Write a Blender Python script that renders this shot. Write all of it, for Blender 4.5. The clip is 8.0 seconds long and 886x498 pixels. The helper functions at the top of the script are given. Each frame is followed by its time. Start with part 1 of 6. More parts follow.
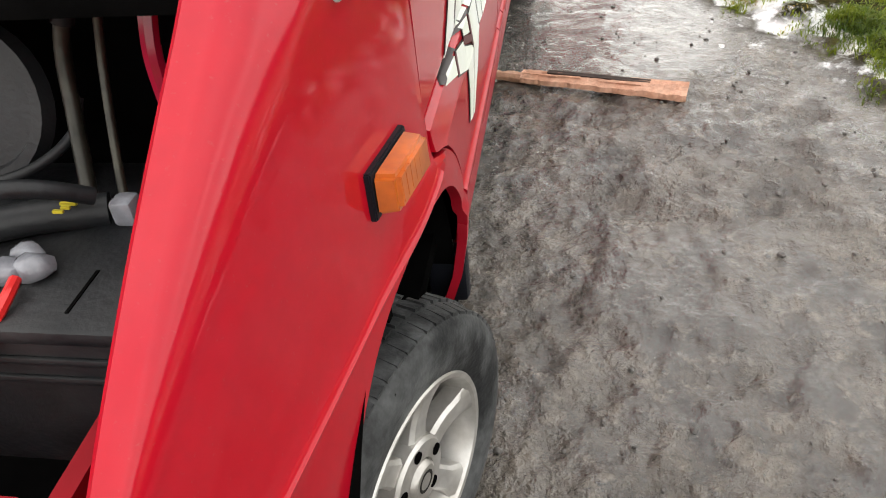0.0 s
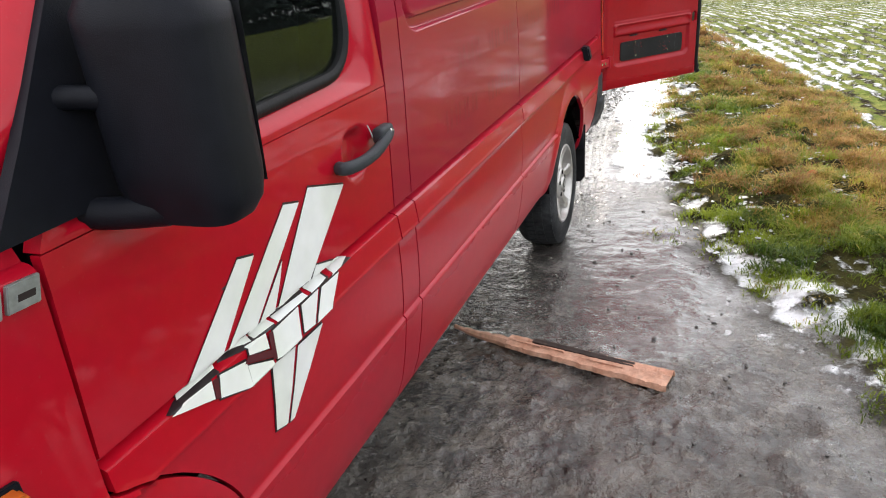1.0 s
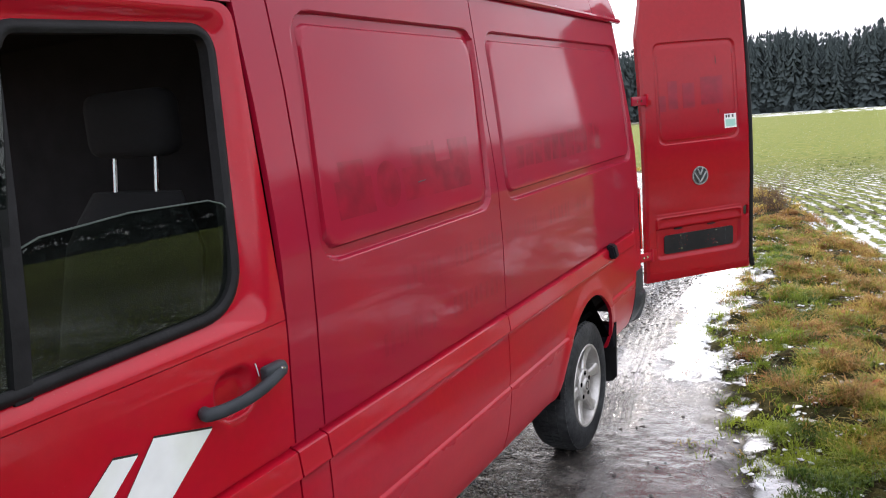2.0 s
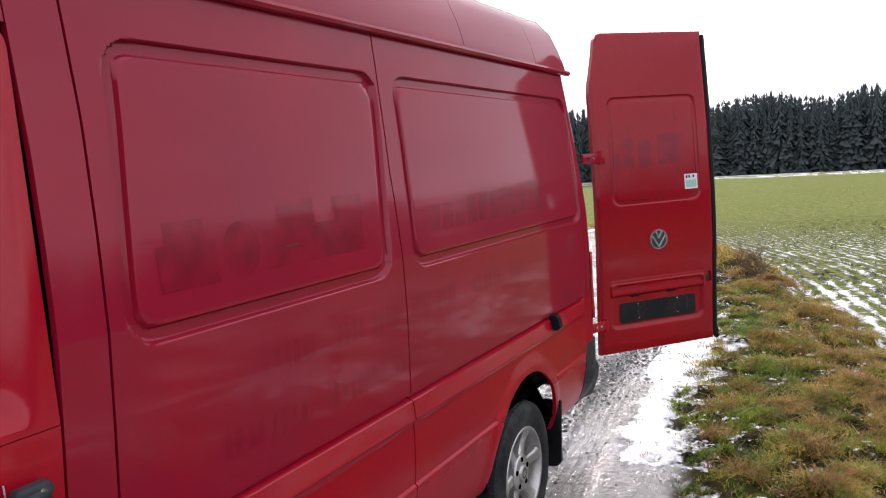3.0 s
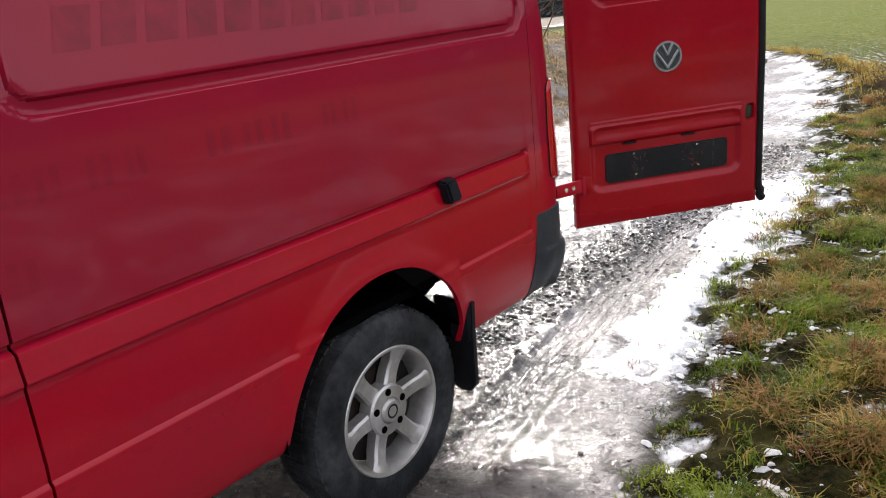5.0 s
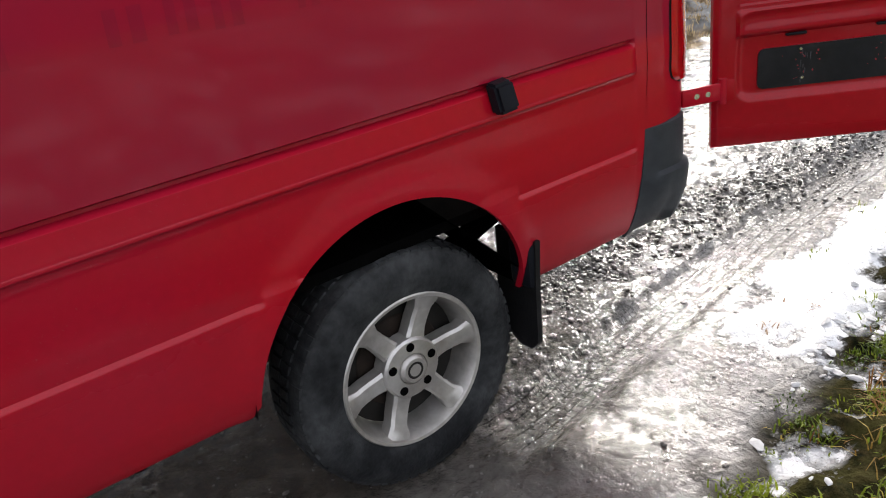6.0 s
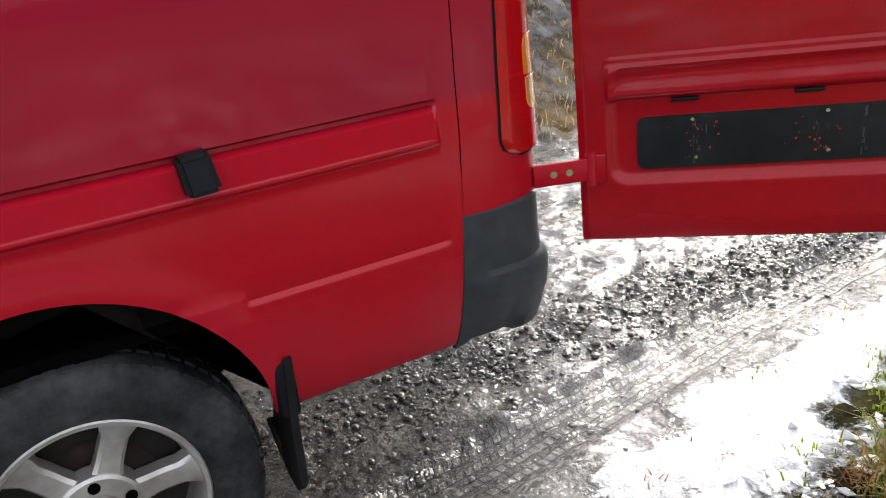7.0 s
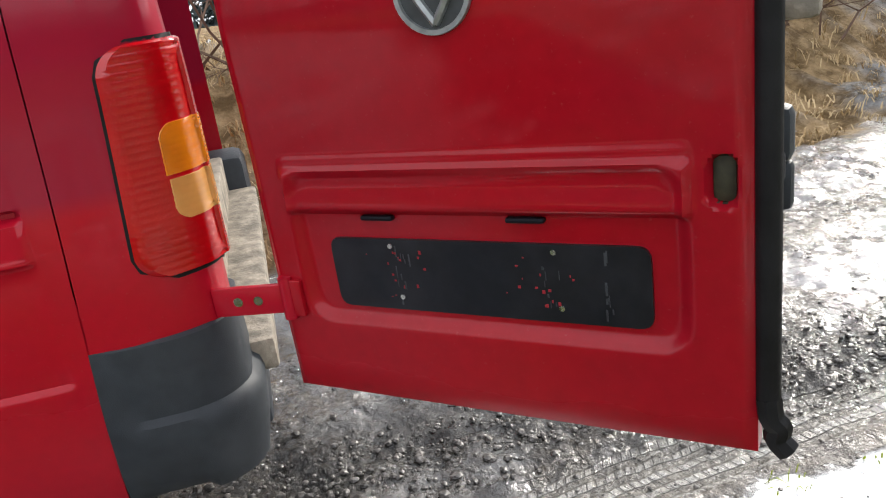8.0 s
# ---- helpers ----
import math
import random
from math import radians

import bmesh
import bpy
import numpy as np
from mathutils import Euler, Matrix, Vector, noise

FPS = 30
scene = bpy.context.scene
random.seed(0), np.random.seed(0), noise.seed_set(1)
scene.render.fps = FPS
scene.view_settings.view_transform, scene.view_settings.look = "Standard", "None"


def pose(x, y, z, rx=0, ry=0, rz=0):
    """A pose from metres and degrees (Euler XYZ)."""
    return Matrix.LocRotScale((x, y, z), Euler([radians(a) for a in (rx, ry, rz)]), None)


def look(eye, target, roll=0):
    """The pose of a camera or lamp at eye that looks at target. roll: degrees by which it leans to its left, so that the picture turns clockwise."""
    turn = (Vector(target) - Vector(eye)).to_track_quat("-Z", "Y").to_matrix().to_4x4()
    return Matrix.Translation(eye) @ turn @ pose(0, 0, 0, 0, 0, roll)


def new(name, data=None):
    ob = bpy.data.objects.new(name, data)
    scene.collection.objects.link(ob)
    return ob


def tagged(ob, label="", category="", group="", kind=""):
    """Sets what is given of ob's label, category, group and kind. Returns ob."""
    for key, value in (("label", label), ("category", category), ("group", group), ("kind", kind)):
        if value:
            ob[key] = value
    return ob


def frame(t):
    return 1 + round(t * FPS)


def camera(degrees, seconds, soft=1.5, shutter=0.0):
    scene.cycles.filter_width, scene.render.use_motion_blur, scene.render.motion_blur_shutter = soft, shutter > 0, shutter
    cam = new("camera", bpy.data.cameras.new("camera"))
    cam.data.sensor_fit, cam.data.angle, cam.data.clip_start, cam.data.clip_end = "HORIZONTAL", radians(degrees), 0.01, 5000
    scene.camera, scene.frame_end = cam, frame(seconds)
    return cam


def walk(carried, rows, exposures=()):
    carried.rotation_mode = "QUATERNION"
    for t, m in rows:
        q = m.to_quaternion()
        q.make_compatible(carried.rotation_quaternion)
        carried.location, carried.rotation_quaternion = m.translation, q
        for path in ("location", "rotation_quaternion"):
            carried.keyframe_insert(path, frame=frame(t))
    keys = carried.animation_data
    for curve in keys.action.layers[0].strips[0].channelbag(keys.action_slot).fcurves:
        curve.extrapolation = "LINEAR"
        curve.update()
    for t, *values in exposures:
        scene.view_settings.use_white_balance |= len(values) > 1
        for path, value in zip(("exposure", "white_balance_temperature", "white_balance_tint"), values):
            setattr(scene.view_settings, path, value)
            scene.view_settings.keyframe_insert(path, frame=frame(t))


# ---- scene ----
cam = camera(59.4, 8.0, soft=1.05)
PATH = [
    (0, (0.211, -0.918, 1.626), (-0.117, 0.62, 0.39), -6.4),
    (0.5, (0.572, -0.834, 1.717), (-0.038, 0.781, 0.707), -6.8),
    (1, (0.827, -0.621, 1.758), (0.149, 1.099, 0.996), -4.4),
    (1.1, (0.876, -0.572, 1.779), (0.193, 1.171, 1.077), -4.4),
    (1.3, (0.961, -0.496, 1.832), (0.235, 1.27, 1.237), -4.0),
    (1.5, (1.044, -0.431, 1.844), (0.233, 1.328, 1.348), -4.3),
    (2, (1.27, -0.269, 1.89), (0.307, 1.448, 1.536), -4.4),
    (2.2, (1.33, -0.177, 1.895), (0.357, 1.543, 1.583), -4.0),
    (3.3, (1.381, 0.469, 1.845), (0.445, 2.224, 1.634), -3.2),
    (3.5, (1.41, 0.642, 1.83), (0.462, 2.383, 1.568), -3.4),
    (4, (1.422, 1.033, 1.739), (0.464, 2.741, 1.336), -3.6),
    (4.5, (1.449, 1.494, 1.709), (0.431, 3.155, 1.256), -4.9),
    (5, (1.604, 1.945, 1.639), (0.372, 3.4, 1.034), -6.3),
    (5.2, (1.619, 2.102, 1.643), (0.301, 3.419, 0.916), -6.7),
    (6.3, (1.466, 2.939, 1.445), (-0.126, 3.855, 0.655), -9.0),
    (6.5, (1.467, 3.137, 1.41), (-0.168, 3.998, 0.643), -9.3),
    (7, (1.463, 3.669, 1.394), (-0.211, 4.473, 0.651), -7.1),
    (7.5, (1.407, 4.262, 1.387), (-0.315, 5.001, 0.688), -6.8),
    (8, (1.35, 4.8, 1.347), (-0.495, 5.19, 0.681), -8.2),
]
walk(cam, [(t, look(eye, target, roll)) for t, eye, target, roll in PATH],
     [(0, 0.92, 7300, 8), (0.6, 0.70, 7000, 9), (1, 0.62, 6700, 10), (1.5, 0.55, 6500, 12), (2, 0.5, 6400, 15), (2.6, 0.2, 6400, 17), (3.5, -0.05, 6400, 18), (4, 0.1, 6400, 18),
      (4.5, 0.15, 6400, 18), (5, -0.02, 6450, 15), (5.8, 0.0, 6500, 13), (6.5, 0.05, 6500, 12), (7, 0.26, 6500, 11), (7.5, 0.50, 6500, 11), (8, 0.34, 6500, 10)])

# ---- world and light ----
world = bpy.data.worlds.new("sky")
scene.world = world
world.use_nodes = True
wn, wl = world.node_tree.nodes, world.node_tree.links
wn.clear()
SUN_AZ, SUN_EL = radians(-40), radians(24)   # azimuth from +y, minus is towards -x
w_out = wn.new("ShaderNodeOutputWorld")
w_bg = wn.new("ShaderNodeBackground")
w_sky = wn.new("ShaderNodeTexSky")
w_sky.sky_type = "NISHITA"
w_sky.sun_disc = False
w_sky.sun_elevation, w_sky.sun_rotation = SUN_EL, SUN_AZ
w_sky.dust_density, w_sky.air_density, w_sky.ozone_density = 6.0, 1.5, 1.0
w_grey = wn.new("ShaderNodeHueSaturation")
w_grey.inputs["Saturation"].default_value = 0.45
w_tc = wn.new("ShaderNodeTexCoord")
w_map = wn.new("ShaderNodeMapping")
w_map.inputs["Scale"].default_value = (1.0, 1.0, 2.6)
w_no = wn.new("ShaderNodeTexNoise")
w_no.inputs["Scale"].default_value, w_no.inputs["Detail"].default_value = 2.2, 5.0
w_ra = wn.new("ShaderNodeMapRange")
w_ra.inputs["From Min"].default_value, w_ra.inputs["From Max"].default_value = 0.35, 0.7
w_ra.inputs["To Min"].default_value, w_ra.inputs["To Max"].default_value = 10.0, 17.0
w_cl = wn.new("ShaderNodeMix")
w_cl.data_type = "RGBA"
w_cl.inputs["Factor"].default_value = 0.72
w_gr = wn.new("ShaderNodeCombineColor")
wl.new(w_tc.outputs["Generated"], w_map.inputs["Vector"])
wl.new(w_map.outputs["Vector"], w_no.inputs["Vector"])
wl.new(w_no.outputs["Fac"], w_ra.inputs["Value"])
for ch, share in (("Red", 0.95), ("Green", 0.98), ("Blue", 1.06)):
    w_mu = wn.new("ShaderNodeMath")
    w_mu.operation = "MULTIPLY"
    w_mu.inputs[1].default_value = share
    wl.new(w_ra.outputs["Result"], w_mu.inputs[0])
    wl.new(w_mu.outputs["Value"], w_gr.inputs[ch])
wl.new(w_sky.outputs["Color"], w_grey.inputs["Color"])
wl.new(w_grey.outputs["Color"], w_cl.inputs["A"])
wl.new(w_gr.outputs["Color"], w_cl.inputs["B"])
wl.new(w_cl.outputs["Result"], w_bg.inputs["Color"])
w_bg.inputs["Strength"].default_value = 0.13
wl.new(w_bg.outputs["Background"], w_out.inputs["Surface"])

sun_data = bpy.data.lights.new("sun", "SUN")
sun_data.energy, sun_data.angle, sun_data.color = 3.6, radians(6), (1.0, 0.95, 0.87)
sun = new("sun", sun_data)
sun.matrix_basis = look((math.sin(SUN_AZ) * 50, math.cos(SUN_AZ) * 50, 50 * math.tan(SUN_EL)), (0, 0, 0))


# ---- materials ----
def mat(name, color, rough=0.5, metal=0.0, vary=0.0, scale=8.0, bump=0.0, bump_scale=60.0, coat=0.0, coat_rough=0.05,
        second=None, second_scale=2.0, second_amount=0.5, rough_vary=0.0, spec=0.5, alpha=None):
    m = bpy.data.materials.new(name)
    m.use_nodes = True
    n, l = m.node_tree.nodes, m.node_tree.links
    b = n["Principled BSDF"]
    b.inputs["Base Color"].default_value = (*color, 1)
    b.inputs["Roughness"].default_value, b.inputs["Metallic"].default_value = rough, metal
    b.inputs["Specular IOR Level"].default_value = spec
    b.inputs["Coat Weight"].default_value, b.inputs["Coat Roughness"].default_value = coat, coat_rough
    tc = n.new("ShaderNodeTexCoord")
    col = None
    if second is not None or vary:
        no = n.new("ShaderNodeTexNoise")
        no.inputs["Scale"].default_value, no.inputs["Detail"].default_value = second_scale, 6.0
        no.inputs["Roughness"].default_value = 0.6
        l.new(tc.outputs["Object"], no.inputs["Vector"])
        r = n.new("ShaderNodeMapRange")
        r.inputs["From Min"].default_value, r.inputs["From Max"].default_value = 0.38, 0.66
        r.inputs["To Max"].default_value = second_amount
        l.new(no.outputs["Fac"], r.inputs["Value"])
        mx = n.new("ShaderNodeMix")
        mx.data_type = "RGBA"
        mx.inputs["A"].default_value = (*color, 1)
        mx.inputs["B"].default_value = (*(second or [c * (1 - vary) for c in color]), 1)
        l.new(r.outputs["Result"], mx.inputs["Factor"])
        col = mx.outputs["Result"]
        if vary:
            fn = n.new("ShaderNodeTexNoise")
            fn.inputs["Scale"].default_value, fn.inputs["Detail"].default_value = scale, 5.0
            l.new(tc.outputs["Object"], fn.inputs["Vector"])
            hs = n.new("ShaderNodeHueSaturation")
            fr = n.new("ShaderNodeMapRange")
            fr.inputs["From Min"].default_value, fr.inputs["From Max"].default_value = 0.3, 0.7
            fr.inputs["To Min"].default_value, fr.inputs["To Max"].default_value = 1 - vary, 1 + vary
            l.new(fn.outputs["Fac"], fr.inputs["Value"])
            l.new(fr.outputs["Result"], hs.inputs["Value"])
            l.new(col, hs.inputs["Color"])
            col = hs.outputs["Color"]
        l.new(col, b.inputs["Base Color"])
        if rough_vary:
            rr = n.new("ShaderNodeMapRange")
            rr.inputs["From Min"].default_value, rr.inputs["From Max"].default_value = 0.3, 0.7
            rr.inputs["To Min"].default_value, rr.inputs["To Max"].default_value = max(0.02, rough - rough_vary), min(1, rough + rough_vary)
            l.new(no.outputs["Fac"], rr.inputs["Value"])
            l.new(rr.outputs["Result"], b.inputs["Roughness"])
    if bump:
        bn = n.new("ShaderNodeTexNoise")
        bn.inputs["Scale"].default_value, bn.inputs["Detail"].default_value = bump_scale, 6.0
        l.new(tc.outputs["Object"], bn.inputs["Vector"])
        bp = n.new("ShaderNodeBump")
        bp.inputs["Strength"].default_value, bp.inputs["Distance"].default_value = bump, 0.01
        l.new(bn.outputs["Fac"], bp.inputs["Height"])
        l.new(bp.outputs["Normal"], b.inputs["Normal"])
    return m


def glass(name, color, rough=0.0, mix=0.12):
    m = bpy.data.materials.new(name)
    m.use_nodes = True
    n, l = m.node_tree.nodes, m.node_tree.links
    n.remove(n["Principled BSDF"])
    tr = n.new("ShaderNodeBsdfTransparent")
    tr.inputs["Color"].default_value = (*color, 1)
    gl = n.new("ShaderNodeBsdfGlossy")
    gl.inputs["Roughness"].default_value = rough
    fr = n.new("ShaderNodeFresnel")
    fr.inputs["IOR"].default_value = 1.5
    ad = n.new("ShaderNodeMath")
    ad.operation = "ADD"
    ad.inputs[1].default_value = mix
    ms = n.new("ShaderNodeMixShader")
    l.new(fr.outputs["Fac"], ad.inputs[0])
    l.new(ad.outputs["Value"], ms.inputs["Fac"])
    l.new(tr.outputs["BSDF"], ms.inputs[1])
    l.new(gl.outputs["BSDF"], ms.inputs[2])
    l.new(ms.outputs["Shader"], n["Material Output"].inputs["Surface"])
    return m


RED = (0.41, 0.003, 0.014)
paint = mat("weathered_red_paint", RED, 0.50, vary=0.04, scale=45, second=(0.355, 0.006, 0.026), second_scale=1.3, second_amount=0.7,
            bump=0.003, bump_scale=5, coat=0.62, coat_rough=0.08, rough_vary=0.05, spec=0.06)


def sky_tint_above(m, faded, z0, z1):
    """Above the ridge: weathered colour plus painted-in sky reflection, by height, with an uneven edge."""
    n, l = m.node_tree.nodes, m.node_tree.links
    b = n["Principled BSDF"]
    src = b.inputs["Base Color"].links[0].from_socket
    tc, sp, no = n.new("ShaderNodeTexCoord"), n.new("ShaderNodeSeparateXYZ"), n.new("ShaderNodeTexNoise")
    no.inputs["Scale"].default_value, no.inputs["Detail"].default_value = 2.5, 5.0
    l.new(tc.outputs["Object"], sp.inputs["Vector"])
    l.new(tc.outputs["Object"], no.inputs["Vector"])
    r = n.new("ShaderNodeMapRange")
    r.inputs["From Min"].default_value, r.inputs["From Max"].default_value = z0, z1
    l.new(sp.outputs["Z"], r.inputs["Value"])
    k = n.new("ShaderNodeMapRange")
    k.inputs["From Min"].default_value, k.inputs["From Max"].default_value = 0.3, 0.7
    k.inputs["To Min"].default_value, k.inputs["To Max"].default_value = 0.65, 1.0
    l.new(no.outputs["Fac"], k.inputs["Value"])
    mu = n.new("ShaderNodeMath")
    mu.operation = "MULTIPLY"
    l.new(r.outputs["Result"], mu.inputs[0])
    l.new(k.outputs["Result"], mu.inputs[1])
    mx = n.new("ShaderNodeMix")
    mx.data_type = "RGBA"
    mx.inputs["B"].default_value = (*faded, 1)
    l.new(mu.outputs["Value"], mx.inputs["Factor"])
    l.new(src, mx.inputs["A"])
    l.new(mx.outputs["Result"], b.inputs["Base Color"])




def worn(m):
    """Fine dust specks and an uneven, partly dulled clear coat."""
    n, l = m.node_tree.nodes, m.node_tree.links
    b = n["Principled BSDF"]
    src = b.inputs["Base Color"].links[0].from_socket
    tc = n.new("ShaderNodeTexCoord")
    fine, wide = n.new("ShaderNodeTexNoise"), n.new("ShaderNodeTexNoise")
    fine.inputs["Scale"].default_value, fine.inputs["Detail"].default_value = 160.0, 3.0
    wide.inputs["Scale"].default_value, wide.inputs["Detail"].default_value = 3.5, 6.0
    l.new(tc.outputs["Object"], fine.inputs["Vector"])
    l.new(tc.outputs["Object"], wide.inputs["Vector"])
    r = n.new("ShaderNodeMapRange")
    r.inputs["From Min"].default_value, r.inputs["From Max"].default_value, r.inputs["To Max"].default_value = 0.66, 0.76, 0.22
    l.new(fine.outputs["Fac"], r.inputs["Value"])
    mx = n.new("ShaderNodeMix")
    mx.data_type = "RGBA"
    mx.inputs["B"].default_value = (0.30, 0.10, 0.09, 1)
    l.new(r.outputs["Result"], mx.inputs["Factor"])
    l.new(src, mx.inputs["A"])
    l.new(mx.outputs["Result"], b.inputs["Base Color"])
    cr = n.new("ShaderNodeMapRange")
    cr.inputs["From Min"].default_value, cr.inputs["From Max"].default_value = 0.35, 0.65
    cr.inputs["To Min"].default_value, cr.inputs["To Max"].default_value = 0.05, 0.09
    l.new(wide.outputs["Fac"], cr.inputs["Value"])
    sp, low, su = n.new("ShaderNodeSeparateXYZ"), n.new("ShaderNodeMapRange"), n.new("ShaderNodeMath")
    l.new(tc.outputs["Object"], sp.inputs["Vector"])
    low.inputs["From Min"].default_value, low.inputs["From Max"].default_value = 1.02, 0.55   # road dirt dulls the coat low down
    low.inputs["To Max"].default_value = 0.32
    l.new(sp.outputs["Z"], low.inputs["Value"])
    l.new(cr.outputs["Result"], su.inputs[0])
    l.new(low.outputs["Result"], su.inputs[1])
    l.new(su.outputs["Value"], b.inputs["Coat Roughness"])


worn(paint)
paint_door = paint.copy()
# darker copy of the red: shade of the door turned from the sun
paint_rear = mat("shaded_red_rear_paint", (0.33, 0.0035, 0.011), 0.5, vary=0.06, scale=40, second=(0.28, 0.005, 0.015), second_scale=1.6, second_amount=0.8, bump=0.004, bump_scale=5, coat=0.6, coat_rough=0.14, spec=0.03)
worn(paint_rear)
# the upper side panels carry the sky's reflection in their colour
sky_tint_above(paint, (0.285, 0.007, 0.030), 1.05, 1.085)
paint_faint = mat("faintly_unfaded_red_paint", (0.272, 0.0063, 0.027), 0.49, vary=0.05, scale=30, coat=0.61, coat_rough=0.08, spec=0.06)
paint_ghost = mat("unfaded_red_paint", (0.258, 0.005, 0.021), 0.48, vary=0.2, scale=14, coat=0.57, coat_rough=0.085, spec=0.06)
paint_in = mat("inner_red_paint", (0.22, 0.004, 0.010), 0.55, vary=0.2, scale=12, spec=0.1)
rubber = mat("black_rubber", (0.011, 0.011, 0.012), 0.55, vary=0.3, scale=20, bump=0.1, bump_scale=120, spec=0.18)
tyre_rubber = mat("dusty_tyre_rubber", (0.012, 0.013, 0.0145), 0.6, vary=0.3, scale=40, second=(0.13, 0.138, 0.142), second_scale=4, second_amount=0.42, bump=0.25, bump_scale=90, spec=0.15)
# paler front tyre: muddy dust, and sky light on the tread put into the colour
tyre_front = mat("dusted_sky_lit_tyre_rubber", (0.020, 0.021, 0.022), 0.6, vary=0.3, scale=40, second=(0.17, 0.176, 0.178), second_scale=4, second_amount=0.75, bump=0.25, bump_scale=90, spec=0.15)
plastic = mat("grained_black_plastic", (0.0085, 0.0095, 0.0135), 0.42, vary=0.15, scale=25, bump=0.12, bump_scale=500, spec=0.12)
plastic_grey = mat("faded_grey_bumper_plastic", (0.032, 0.037, 0.043), 0.5, vary=0.12, scale=25, second=(0.05, 0.055, 0.06), second_scale=4, bump=0.12, bump_scale=400, spec=0.2)
# near-black without gloss: shade of gaps, hollows and underbody is in the colour
dark = mat("underbody_shade_black", (0.003, 0.003, 0.003), 0.95, vary=0.4, scale=9, bump=0.2, bump_scale=40, spec=0.0)
alloy = mat("tarnished_alloy", (0.56, 0.55, 0.53), 0.36, metal=0.7, vary=0.12, scale=30, second=(0.25, 0.22, 0.18), second_scale=6, second_amount=0.6, bump=0.05)
# backing and rusty disc are darkened to hold the shade inside the rim
alloy_dark = mat("shade_dark_alloy", (0.010, 0.0085, 0.007), 0.7, metal=0.2, vary=0.3, scale=14)
rust = mat("shaded_rusty_disc", (0.020, 0.012, 0.008), 0.8, metal=0.2, vary=0.4, scale=30)
chrome = mat("dull_chrome", (0.62, 0.62, 0.60), 0.22, metal=1.0, vary=0.1, scale=30)
badge_dark = mat("badge_recess", (0.035, 0.040, 0.042), 0.4, vary=0.25, scale=60)
badge_grey = mat("badge_grey", (0.30, 0.32, 0.32), 0.4, metal=0.6, vary=0.25, scale=60)
white_decal = mat("white_vinyl", (0.78, 0.80, 0.78), 0.45, vary=0.04, scale=20, second=(0.68, 0.75, 0.58), second_scale=3.5, second_amount=0.5)
dark_decal = mat("black_vinyl", (0.015, 0.008, 0.010), 0.4, vary=0.1)
maroon_decal = mat("maroon_vinyl", (0.08, 0.008, 0.015), 0.4, vary=0.1)
amber_dim = mat("dulled_amber_lens", (0.50, 0.115, 0.010), 0.3, vary=0.25, scale=25, second=(0.30, 0.05, 0.008), second_scale=14, second_amount=0.6, coat=0.4)
amber = mat("amber_lens", (0.95, 0.27, 0.008), 0.15, vary=0.1, scale=20, coat=0.5)
amber.node_tree.nodes["Principled BSDF"].inputs["Transmission Weight"].default_value = 0.35
red_lens = mat("red_lens", (0.48, 0.0015, 0.005), 0.16, vary=0.1, scale=20, coat=0.4)
red_lens.node_tree.nodes["Principled BSDF"].inputs["Transmission Weight"].default_value = 0.12
clear_lens = mat("clear_lens", (0.92, 0.45, 0.12), 0.12, vary=0.1, scale=20, coat=0.8)
clear_lens.node_tree.nodes["Principled BSDF"].inputs["Transmission Weight"].default_value = 0.4
window_glass = glass("tinted_window_glass", (0.42, 0.47, 0.43), 0.0, 0.03)
glass_edge = mat("green_glass_edge", (0.045, 0.065, 0.052), 0.3, vary=0.1)
clear_tint = bpy.data.materials.new("clear_tint")
clear_tint.use_nodes = True
clear_tint.node_tree.nodes.remove(clear_tint.node_tree.nodes["Principled BSDF"])
ct = clear_tint.node_tree.nodes.new("ShaderNodeBsdfTransparent")
ct.inputs["Color"].default_value = (0.8, 0.83, 0.8, 1)
clear_tint.node_tree.links.new(ct.outputs["BSDF"], clear_tint.node_tree.nodes["Material Output"].inputs["Surface"])
screen_glass = glass("windscreen_glass", (0.6, 0.66, 0.66), 0.0, 0.05)
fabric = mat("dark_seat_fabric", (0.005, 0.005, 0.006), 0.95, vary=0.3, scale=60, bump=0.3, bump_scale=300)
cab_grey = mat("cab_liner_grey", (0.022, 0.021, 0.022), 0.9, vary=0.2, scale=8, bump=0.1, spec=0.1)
liner_white = mat("grey_liner_board", (0.42, 0.44, 0.46), 0.7, vary=0.08, scale=6)
plate_black = mat("scuffed_black_board", (0.008, 0.009, 0.013), 0.28, vary=0.3, scale=20, second=(0.022, 0.022, 0.026), second_scale=9, second_amount=0.6, bump=0.08, bump_scale=30, spec=0.3)
scuff_grey = mat("pale_scuff", (0.038, 0.042, 0.050), 0.6, vary=0.4, scale=60)
lock_dirt = mat("green_black_grime", (0.020, 0.020, 0.010), 0.7, vary=0.4, scale=60, second=(0.05, 0.045, 0.02), second_scale=40)
scrape_red = mat("red_paint_fleck", (0.30, 0.01, 0.02), 0.6, vary=0.2)
sticker_white = mat("white_sticker", (0.75, 0.76, 0.74), 0.5, vary=0.05)
sticker_green = mat("pale_green_sticker", (0.32, 0.58, 0.50), 0.5, vary=0.08)
wood = mat("split_wood", (0.62, 0.36, 0.25), 0.6, vary=0.2, scale=35, second=(0.42, 0.20, 0.12), second_scale=14, second_amount=0.7, bump=0.5, bump_scale=70)
bark = mat("dark_bark", (0.035, 0.022, 0.016), 0.85, vary=0.4, scale=25, bump=0.6, bump_scale=60)
metal_step = mat("muddy_step_metal", (0.16, 0.14, 0.11), 0.7, vary=0.4, scale=22, second=(0.38, 0.33, 0.26), second_scale=12, second_amount=0.8, bump=0.5, bump_scale=60)
